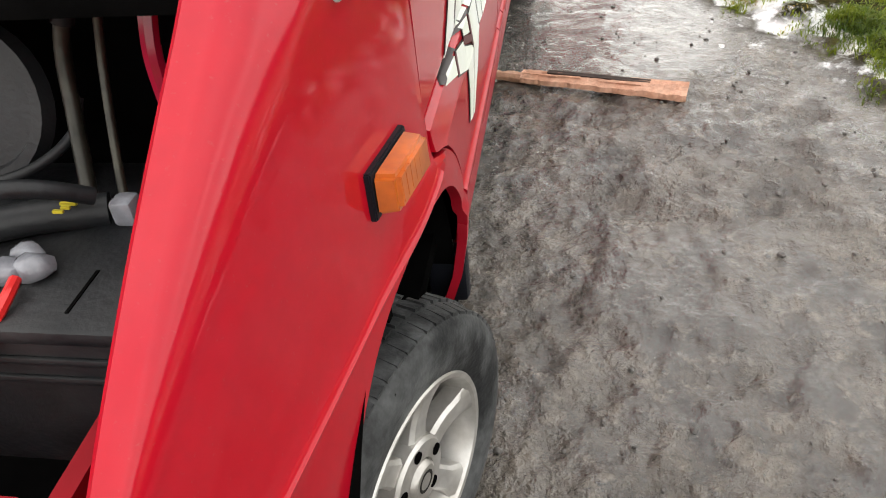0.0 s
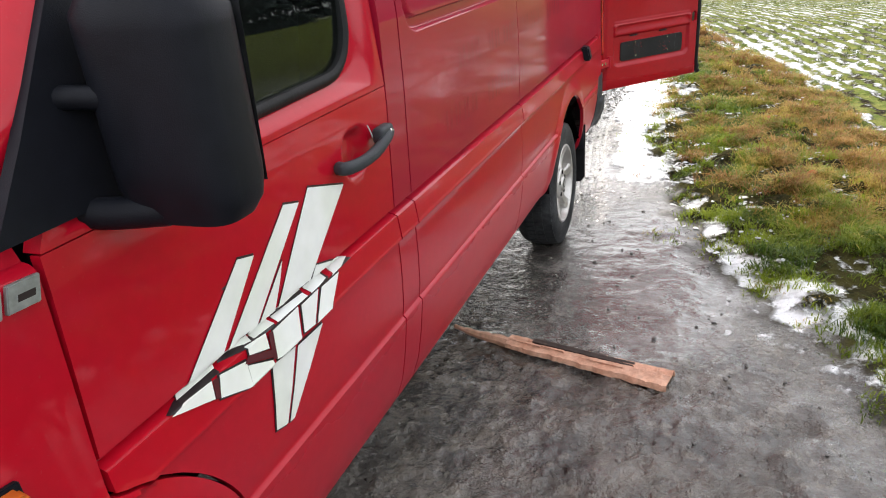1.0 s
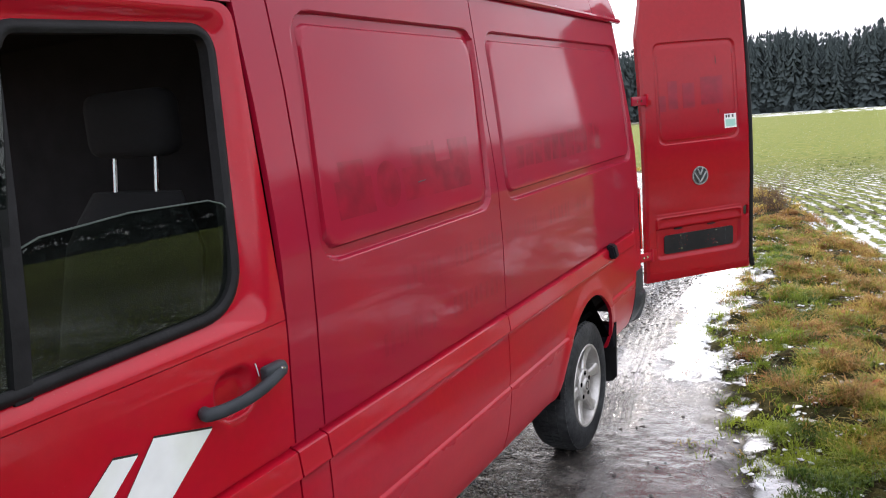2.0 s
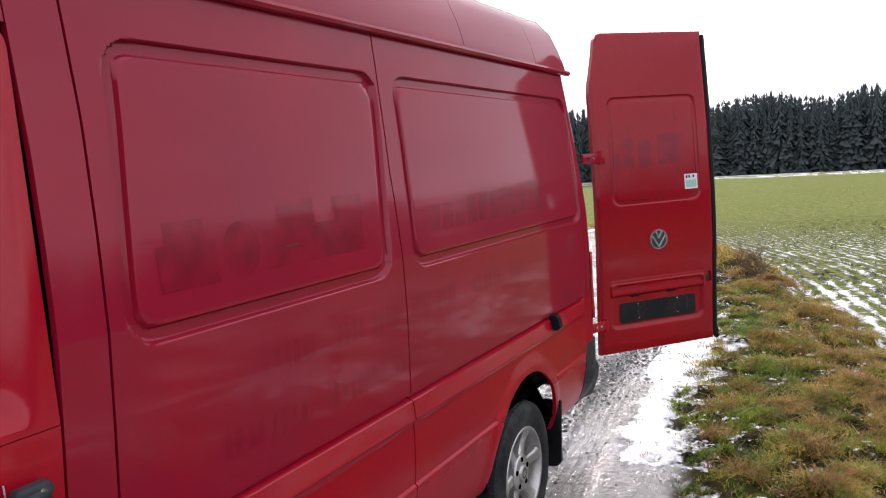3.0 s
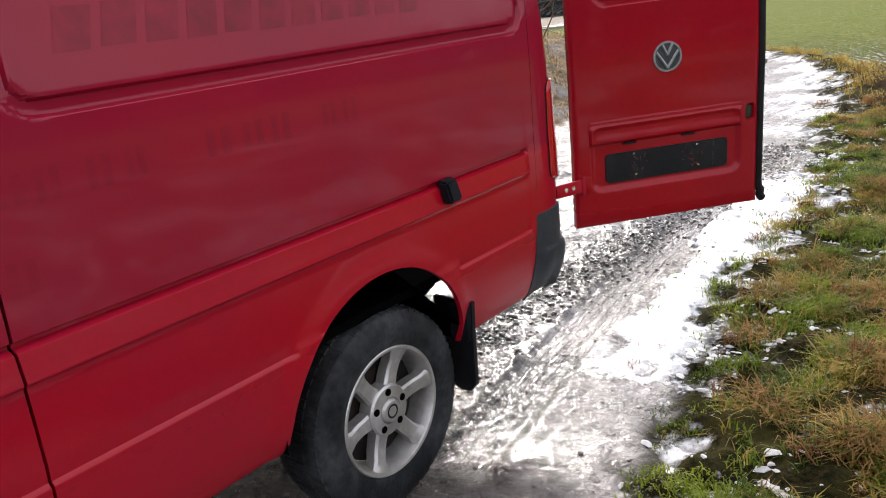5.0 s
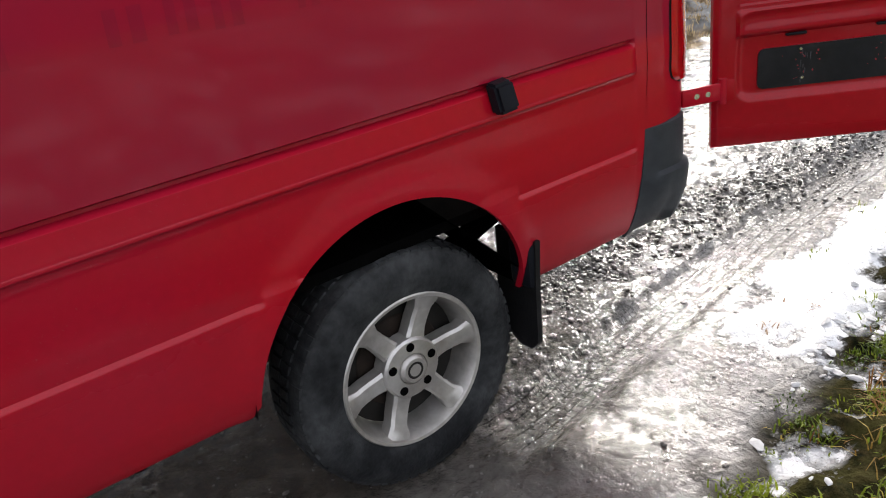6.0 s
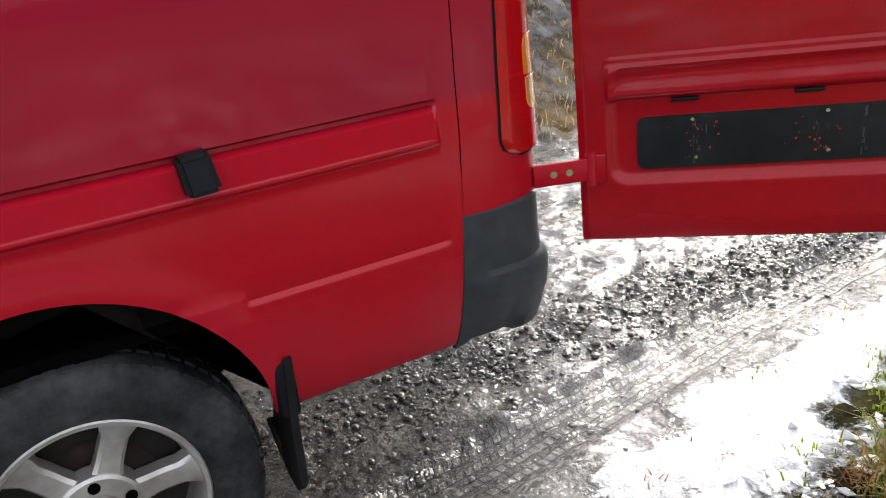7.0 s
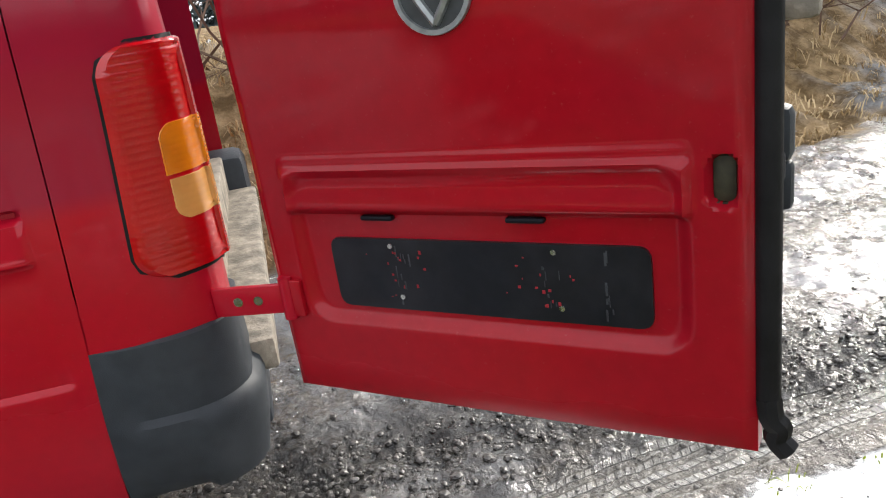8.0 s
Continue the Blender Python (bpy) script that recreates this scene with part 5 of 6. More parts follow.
grid(bm, [[door_point(s, z, -0.036) for s in (0.07, 0.3, 0.6, 0.80)] for z in steps(0.68, 2.52, 0.2)])
part("door_lining", bm, liner_white, rd)
bm = bmesh.new()
outline = rounded([(0.138, 0.822, 0.022), (0.686, 0.822, 0.022), (0.686, 0.948, 0.022), (0.138, 0.948, 0.022)], 5)
low, top_v = [bm.verts.new(door_point(s, z, -0.022)) for s, z in outline], [bm.verts.new(door_point(s, z, -0.010)) for s, z in outline]
bm.faces.new(top_v)
for i in range(len(outline)):
    bm.faces.new((low[i - 1], low[i], top_v[i], top_v[i - 1]))
part("number_plate_board", bm, plate_black, rd, "scuffed black board where the number plate was")
for s, z in ((0.262, 0.937), (0.271, 0.847), (0.545, 0.937), (0.551, 0.847)):
    bm = bmesh.new()
    spin(bm, [(0.0, 0.0001), (0.0, 0.0045), (-0.003, 0.005)], (0, 0, 0), n=12)
    for v in bm.verts:
        v.co = Vector(door_point(s + v.co.y, z + v.co.z, -0.0055 + v.co.x))
    part("screw", bm, chrome, rd)
frnd = random.Random(3)
for i in range(30):
    s, z = (frnd.choice((0.275, 0.525)) + frnd.gauss(0, 0.03), frnd.uniform(0.84, 0.93))
    door_block("paint_fleck", s, s + frnd.uniform(0.0012, 0.005), z, z + frnd.uniform(0.0012, 0.006), -0.010, -0.0092, scrape_red, rd, 0)
for s in (0.215, 0.475):
    door_block("plate_lamp", s, s + 0.062, 0.981, 0.990, -0.016, -0.002, plastic, rd, 0.004)
for i in range(26):
    s, z = frnd.choice((0.262, 0.285, 0.525, 0.545, 0.62)) + frnd.gauss(0, 0.006), frnd.uniform(0.830, 0.925)
    door_block("scuff", s, s + frnd.uniform(0.001, 0.0035), z, z + frnd.uniform(0.004, 0.022), -0.0099, -0.0092, scuff_grey, rd, 0)
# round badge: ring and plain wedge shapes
bm = bmesh.new()
RB = 0.062
spin(bm, [(0.0, RB - 0.009), (0.006, RB - 0.008), (0.006, RB - 0.001), (0.0, RB)], (0, 0, 0), n=40)
for v in bm.verts:
    v.co = Vector(door_point(0.412 + v.co.y, 1.321 + v.co.z, v.co.x + 0.001))
badge = part("round_badge", bm, badge_grey, rd, "round dull chrome badge with dark centre")
bm = bmesh.new()
spin(bm, [(0.0015, 0.0001), (0.0015, RB - 0.006)], (0, 0, 0), n=32)
for v in bm.verts:
    v.co = Vector(door_point(0.412 + v.co.y, 1.321 + v.co.z, v.co.x))
part("badge_disc", bm, badge_dark, badge)
for a, b in (((-0.022, 0.050), (0.0, 0.006)), ((0.022, 0.050), (0.0, 0.006)), ((-0.047, 0.022), (0.0, -0.046)), ((0.0, -0.046), (0.047, 0.022))):
    bm = bmesh.new()
    tube(bm, [(a[0], a[1], 0.004), (b[0], b[1], 0.004)], 0.0062, 6)
    for v in bm.verts:
        v.co = Vector(door_point(0.412 + v.co.x, 1.321 + v.co.y, v.co.z))
    part("badge_bar", bm, badge_grey, badge)
# sticker, marks, lock hole stain
door_block("sticker", 0.622, 0.716, 1.612, 1.705, -0.0045, -0.0030, sticker_white, rd, 0, "small white and pale green sticker")
door_block("sticker_print", 0.630, 0.708, 1.622, 1.668, -0.003, -0.0024, sticker_green, rd, 0)
for s in (0.632, 0.652, 0.682):
    door_block("sticker_bar", s, s + 0.013, 1.680, 1.698, -0.003, -0.0024, dark_decal, rd, 0)
door_block("rust_mark", 0.575, 0.580, 2.04, 2.09, -0.0045, -0.0030, bark, rd, 0)
door_block("rust_mark", 0.573, 0.579, 1.715, 1.745, -0.0045, -0.0030, bark, rd, 0)
for s0, s1, z0, z1 in ((0.20, 0.27, 1.77, 1.95), (0.31, 0.40, 1.77, 1.93), (0.45, 0.62, 1.78, 1.96), (0.13, 0.18, 1.76, 1.86)):
    door_block("ghost_mark", s0, s1, z0, z1, -0.0045, -0.0032, paint_ghost, rd, 0)
door_block("lock_hole", 0.766, 0.800, 1.010, 1.076, -0.024, -0.012, lock_dirt, rd, 0.012)
# rubber seal on the closing edge, its loose end, inner handle
bm = bmesh.new()
tube(bm, [door_point(0.834, z, -0.018) for z in steps(0.72, 2.56, 0.1)], 0.017, 10)
seal = part("door_seal", bm, rubber, rd, "black rubber door seal, torn loose at its foot")
bm = bmesh.new()
tube(bm, smooth_path([door_point(0.834, 0.73, -0.018), door_point(0.838, 0.70, -0.016), door_point(0.848, 0.685, -0.018), door_point(0.845, 0.664, -0.020), door_point(0.860, 0.645, -0.02)], 4), 0.018, 8, taper=None)
part("loose_end", bm, rubber, seal)
door_block("latch", 0.812, 0.850, 1.03, 1.07, -0.05, -0.03, plastic, rd, 0.006)
inner = door_block("inner_handle", 0.800, 0.858, 1.050, 1.125, -0.085, -0.045, plastic_grey, rd, 0.014, "grey plastic inner door handle")
door_block("inner_handle_arm", 0.834, 0.858, 0.985, 1.053, -0.080, -0.055, plastic_grey, inner, 0.010)
door_block("latch_bolt", 0.80, 0.885, 1.225, 1.250, -0.08, -0.05, metal_step, rd, 0.008)
# hinges: strap from the body to the door
for z in (0.835, 1.845):
    lean = Vector(door_point(0.03, z, 0.006))
    a = Vector((-0.045, 4.655 - 0.10 * ease(1.2, 2.5, z), z))
    d = lean - a
    bm = bmesh.new()
    box(bm, (0, -0.006, -0.028), (d.length, 0.006, 0.028), 0.003, Matrix.Translation(a) @ Matrix.Rotation(math.atan2(d.y, d.x), 4, "Z"))
    hg = part("hinge", bm, paint, rd, "red door hinge strap with holes")
    for t in (0.35, 0.62):
        p = a + d * t
        bm = bmesh.new()
        spin(bm, [(0.0, 0.0001), (0.0, 0.009)], (0, 0, 0), n=14)
        bmesh.ops.transform(bm, matrix=Matrix.Translation(p + Vector((0.0065, -0.0035, 0))) @ Matrix.Rotation(math.atan2(d.y, d.x) - math.pi / 2, 4, "Z"), verts=bm.verts)
        part("hinge_hole", bm, chrome, hg)
    bm = bmesh.new()
    tube(bm, [(lean.x, lean.y, z - 0.04), (lean.x, lean.y, z + 0.04)], 0.013, 10)
    part("hinge_pin", bm, paint_door, hg)
    door_block("hinge_plate", 0.015, 0.065, z - 0.035, z + 0.035, 0.0, 0.010, paint_rear, rd, 0.003)
# right rear door, opened on its own side
rr = part("rear_door", box(bmesh.new(), (0, -0.02, 0.642), (0.82, 0.02, 2.58), 0.012, Matrix.Translation((-1.905, 4.77, 0)) @ Matrix.Rotation(radians(180 - 51.5), 4, "Z")), paint, van, "red right rear door standing open, grey board inside")
part("door_lining", box(bmesh.new(), (0.06, -0.026, 0.72), (0.76, -0.0215, 2.48), 0.0, Matrix.Translation((-1.905, 4.77, 0)) @ Matrix.Rotation(radians(180 - 51.5), 4, "Z")), liner_white, rr, "grey board lining")

# black stop block and small fittings on the side
stop = plate("door_stop", [(3.855, 1.000), (3.925, 1.004), (3.915, 1.086), (3.848, 1.082)], -0.002, 0.040, plastic, van, 0.008, "black rubber stop block", 0.12)


# wheels
def wheel(y, x_out, steer=0.0, hub=HUB_Z, tyre=tyre_rubber):
    m = Matrix.Translation((x_out - 0.1, y, hub)) @ Matrix.Rotation(radians(steer), 4, "Z")
    bm = bmesh.new()
    prof = [(-0.105, 0.225), (-0.112, 0.25), (-0.115, 0.29), (-0.105, 0.325), (-0.09, 0.338), (-0.06, 0.344), (0.0, 0.346), (0.06, 0.344), (0.085, 0.339), (0.098, 0.328), (0.108, 0.300), (0.110, 0.270), (0.105, 0.240), (0.098, 0.222), (0.085, 0.218)]
    spin(bm, prof, (0, 0, 0), n=72)
    bmesh.ops.transform(bm, matrix=m, verts=bm.verts)
    w = part("wheel", bm, tyre, van, "dusty black tyre on a tarnished six-spoke alloy rim")
    # tread blocks round the shoulder
    bm = bmesh.new()
    for k in range(64):
        a = 2 * math.pi * k / 64
        for x0, x1, r0, r1 in ((0.052, 0.092, 0.337, 0.350), (0.004, 0.044, 0.342, 0.351), (-0.05, -0.006, 0.342, 0.351)):
            off = 0.02 if x0 > 0.03 else 0
            vs = []
            for r in (r0, r1 if x0 < 0.05 else r1 - 0.004):
                for aa in (a - 0.034 + off, a + 0.034 + off):
                    for xx in (x0, x1):
                        rr = r - (0.006 if xx > 0.08 else 0)
                        vs.append(bm.verts.new((xx, rr * math.cos(aa), rr * math.sin(aa))))
            for f in ((4, 5, 7, 6), (0, 1, 5, 4), (2, 6, 7, 3), (0, 4, 6, 2), (1, 3, 7, 5)):
                bm.faces.new([vs[i] for i in f])
    bmesh.ops.transform(bm, matrix=m, verts=bm.verts)
    part("tread", bm, tyre, w, smooth=False)
    bm = bmesh.new()
    spin(bm, [(0.098, 0.2225), (0.102, 0.219), (0.100, 0.210), (0.088, 0.204), (0.06, 0.198), (0.02, 0.190), (-0.03, 0.188)], (0, 0, 0), n=60)
    bmesh.ops.transform(bm, matrix=m, verts=bm.verts)
    rim_o = part("rim", bm, alloy, w, "tarnished alloy rim")
    # near-black disc that paints the shade behind the spokes
    bm = bmesh.new()
    spin(bm, [(0.010, 0.0001), (0.010, 0.188)], (0, 0, 0), n=40)
    bmesh.ops.transform(bm, matrix=m, verts=bm.verts)
    part("brake_backing", bm, alloy_dark, w)
    bm = bmesh.new()
    spin(bm, [(0.016, 0.0001), (0.016, 0.13), (0.012, 0.135)], (0, 0, 0), n=40)
    bmesh.ops.transform(bm, matrix=m, verts=bm.verts)
    part("brake_disc", bm, rust, w, "rusty brake disc")
    for k in range(6):
        a = 2 * math.pi * k / 6 + 0.12
        bm = bmesh.new()
        rows = []
        for t in [i / 8 for i in range(9)]:
            r = lerp(0.055, 0.208, t)
            hw = lerp(0.034, 0.027, ease(0, 0.4, t)) + 0.014 * ease(0.75, 1.0, t)
            xo = lerp(0.078, 0.094, t) - 0.012 * math.sin(math.pi * t)
            c, s = math.cos(a), math.sin(a)
            rows.append([(xx, r * c - o * s, r * s + o * c) for o, xx in ((-hw, xo - 0.045), (-hw, xo - 0.008), (-hw * 0.72, xo), (hw * 0.72, xo), (hw, xo - 0.008), (hw, xo - 0.045))])
        grid(bm, rows)
        bmesh.ops.transform(bm, matrix=m, verts=bm.verts)
        part("spoke", bm, alloy, rim_o)
    bm = bmesh.new()
    spin(bm, [(0.030, 0.090), (0.078, 0.088), (0.085, 0.082), (0.087, 0.046), (0.082, 0.043), (0.092, 0.040), (0.097, 0.034), (0.097, 0.0001)], (0, 0, 0), n=36)
    bmesh.ops.transform(bm, matrix=m, verts=bm.verts)
    hub = part("hub_cap", bm, alloy, w)
    # bolt holes are flat black discs, their inner shade painted
    for k in range(5):
        a = 2 * math.pi * k / 5 + 0.3
        bm = bmesh.new()
        spin(bm, [(0.0885, 0.0001), (0.0885, 0.0125), (0.080, 0.013)], (0, 0.066 * math.cos(a), 0.066 * math.sin(a)), n=12)
        bmesh.ops.transform(bm, matrix=m, verts=bm.verts)
        part("wheel_bolt_hole", bm, dark, hub)
    bm = bmesh.new()
    spin(bm, [(0.0975, 0.018), (0.099, 0.021), (0.0975, 0.025)], (0, 0, 0), n=24)
    bmesh.ops.transform(bm, matrix=m, verts=bm.verts)
    part("hub_ring", bm, alloy_dark, hub)
    return w


wheel(HUB_R, -0.045)
wheel(HUB_F + 0.045, -0.050, -20, 0.350, tyre_front)
for y in (HUB_F, HUB_R):
    bm = bmesh.new()
    spin(bm, [(-0.1, 0.22), (-0.1, 0.34), (0.1, 0.345), (0.1, 0.22)], (-1.785, y, HUB_Z), n=40)
    part("wheel", bm, tyre_rubber, van, "dusty black tyre")
# mud flaps
for y, x0, x1 in ((3.975, -0.19, -0.006), (0.375, -0.24, -0.04)):
    bm = bmesh.new()
    grid(bm, [[(x, y - 0.10 * max(0.0, 0.58 - z0) + 0.006 * math.sin(x * 14 + z0 * 9), max(z0, 0.255 + 3.0 * max(0.0, x1 - 0.07 - x) ** 1.5 + 0.03 * ease(-0.03, 0.0, x - x1))) for x in [lerp(x0, x1, i / 8) for i in range(9)]] for z0 in steps(0.235, 0.605, 0.04)])
    rim(bm, (0, 0.018, 0))
    part("mud_flap", bm, rubber, van, "scuffed black rubber mud flap")
    part("flap_bracket", box(bmesh.new(), (-0.10, y - 0.03, 0.46), (-0.012, y + 0.016, 0.60), 0.012), plastic, van)


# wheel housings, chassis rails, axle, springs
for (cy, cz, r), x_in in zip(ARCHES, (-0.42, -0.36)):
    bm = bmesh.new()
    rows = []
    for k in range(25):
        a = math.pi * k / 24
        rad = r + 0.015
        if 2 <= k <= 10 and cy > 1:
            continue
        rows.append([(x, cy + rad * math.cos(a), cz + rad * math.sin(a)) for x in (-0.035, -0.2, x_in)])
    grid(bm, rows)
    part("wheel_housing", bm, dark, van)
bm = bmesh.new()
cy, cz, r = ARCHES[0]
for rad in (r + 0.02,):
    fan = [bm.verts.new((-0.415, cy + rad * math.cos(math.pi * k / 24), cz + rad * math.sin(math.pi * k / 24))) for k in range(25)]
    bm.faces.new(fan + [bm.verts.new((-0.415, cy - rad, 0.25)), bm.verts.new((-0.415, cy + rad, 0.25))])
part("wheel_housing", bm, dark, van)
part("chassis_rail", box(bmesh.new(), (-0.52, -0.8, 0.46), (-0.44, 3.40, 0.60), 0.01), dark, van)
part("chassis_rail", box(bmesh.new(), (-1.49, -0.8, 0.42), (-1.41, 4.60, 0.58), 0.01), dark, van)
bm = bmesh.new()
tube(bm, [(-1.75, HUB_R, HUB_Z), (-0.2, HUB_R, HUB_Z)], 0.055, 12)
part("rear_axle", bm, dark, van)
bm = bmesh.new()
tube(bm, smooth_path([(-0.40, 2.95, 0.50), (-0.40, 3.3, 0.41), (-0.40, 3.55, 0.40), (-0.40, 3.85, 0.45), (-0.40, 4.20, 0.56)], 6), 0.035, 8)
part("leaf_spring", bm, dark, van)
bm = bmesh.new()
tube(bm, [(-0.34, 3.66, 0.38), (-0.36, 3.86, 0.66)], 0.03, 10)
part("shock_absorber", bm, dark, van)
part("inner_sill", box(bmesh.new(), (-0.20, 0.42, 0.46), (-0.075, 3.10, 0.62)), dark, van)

# plain nose that closes the engine bay
part("front_panel", box(bmesh.new(), (-1.80, -0.90, 0.50), (-0.13, -0.86, 1.08), 0.012), paint_door, van)

# engine bay: battery, covers, hoses, hinge arm
bay = part("engine_bay", box(bmesh.new(), (-1.76, -0.86, 0.55), (-0.22, 0.02, 0.58)), dark, van)
part("inner_wing", box(bmesh.new(), (-0.21, -0.60, 0.92), (-0.19, 0.02, 1.10)), paint_in, van)
battery = part("battery", box(bmesh.new(), (-0.62, -0.405, 0.86), (-0.235, -0.18, 1.078), 0.008), bay_plastic, van, "dusty black battery under a cover")
part("battery_lid", box(bmesh.new(), (-0.63, -0.415, 1.078), (-0.23, -0.17, 1.100), 0.008), bay_plastic, battery)
# groove drawn as a thin black strip, its shade in the colour
part("lid_groove", box(bmesh.new(), (-0.317, -0.385, 1.0995), (-0.313, -0.315, 1.1015)), dark, battery)
bm = bmesh.new()
for i, (dx, dy) in enumerate(((0, 0), (0.05, 0.015), (-0.05, 0.02), (0.02, 0.05), (-0.03, -0.03))):
    bmesh.ops.create_icosphere(bm, subdivisions=2, radius=0.024 - 0.002 * i, matrix=Matrix.Translation((-0.42 + dx * 0.7, -0.335 + dy * 0.7, 1.112)) @ Matrix.Diagonal((1.2, 0.8, 0.7, 1)))
for v in bm.verts:
    v.co += Vector((0.008, 0.008, 0.006)) * noise.noise(v.co * 40)
part("terminal_cover", bm, clear_plastic, battery, "milky plastic terminal cover")
bm = bmesh.new()
tube(bm, smooth_path([(-0.39, -0.35, 1.115), (-0.385, -0.385, 1.110), (-0.41, -0.43, 1.07), (-0.47, -0.47, 1.0)], 6), 0.007, 8)
part("red_cable", bm, cable_red, battery, "red cable")
hoses = [
    ([(-0.385, -0.08, 1.345), (-0.415, -0.09, 1.27), (-0.415, -0.12, 1.19), (-0.385, -0.19, 1.12), (-0.37, -0.23, 1.08)], 0.0105, brass_pipe),
    ([(-0.345, -0.09, 1.335), (-0.36, -0.11, 1.24), (-0.345, -0.17, 1.15), (-0.33, -0.21, 1.10)], 0.006, brass_pipe),
    ([(-0.60, -0.30, 1.12), (-0.50, -0.27, 1.12), (-0.42, -0.24, 1.12), (-0.35, -0.21, 1.11)], 0.022, bay_plastic),
    ([(-0.55, -0.32, 1.19), (-0.43, -0.29, 1.19), (-0.38, -0.27, 1.18), (-0.34, -0.24, 1.15)], 0.011, bay_plastic),
    ([(-0.415, -0.10, 1.205), (-0.42, -0.13, 1.17), (-0.46, -0.19, 1.15), (-0.56, -0.25, 1.15)], 0.007, bay_plastic),
    ([(-0.4005, -0.0845, 1.31), (-0.4045, -0.086, 1.2985)], 0.0145, rubber),
    ([(-0.90, -0.62, 0.98), (-0.70, -0.55, 0.95), (-0.55, -0.60, 0.9), (-0.40, -0.66, 0.86)], 0.024, rubber),
]
for pts, r, m in hoses:
    bm = bmesh.new()
    tube(bm, smooth_path(pts, 8), r, 10)
    part("hose", bm, m, van)
bm = bmesh.new()
tube(bm, smooth_path([(-0.95, -0.06, 1.37), (-0.60, -0.05, 1.40), (-0.40, -0.05, 1.395), (-0.26, -0.04, 1.37)], 8), 0.045, 14)
part("air_duct", bm, bay_plastic, van, "black plastic air duct")
bm = bmesh.new()
box(bm, (-0.70, -0.15, 0.80), (-0.25, 0.02, 1.05), 0.04)
part("fluid_tank", bm, bay_plastic, van)
bm = bmesh.new()
tube(bm, smooth_path([(-0.270, -0.08, 1.42), (-0.275, -0.10, 1.34), (-0.280, -0.12, 1.27), (-0.275, -0.13, 1.20)], 6), 0.012, 8)
part("bonnet_hinge_arm", bm, paint, van, "red bonnet hinge arm")
bm = bmesh.new()                          # round belt cover with a rim, deep in the bay
spin(bm, [(0.0, 0.02), (0.012, 0.03), (0.012, 0.085), (0.022, 0.09), (0.022, 0.105), (0.0, 0.11)], (-0.56, -0.10, 1.20), axis="z", n=30)
bmesh.ops.rotate(bm, cent=(-0.56, -0.10, 1.20), matrix=Matrix.Rotation(radians(70), 3, "X"), verts=bm.verts)
part("belt_cover", bm, bay_plastic, van)
for z in (1.045, 1.015):                    # moulded ribs along the battery's front
    part("battery_rib", box(bmesh.new(), (-0.615, -0.411, z), (-0.24, -0.404, z + 0.010), 0.003), bay_plastic, battery)
part("wire_clip", box(bmesh.new(), (-0.335, -0.235, 1.10), (-0.305, -0.205, 1.135), 0.006), clear_plastic, van)
bm = bmesh.new()
spin(bm, [(0.0, 0.075), (0.02, 0.08), (0.02, 0.095), (0.0, 0.10)], (-0.30, -0.66, 1.02), axis="z", n=30)
part("lamp_housing_rim", bm, paint_in, van)
bm = bmesh.new()
for i in range(5):
    box(bm, (-0.385 + 0.006 * (i % 2), -0.262 + 0.008 * i, 1.140), (-0.372 + 0.004 * i, -0.258 + 0.008 * i, 1.1435))
part("hose_print", bm, yellow_ink, van)


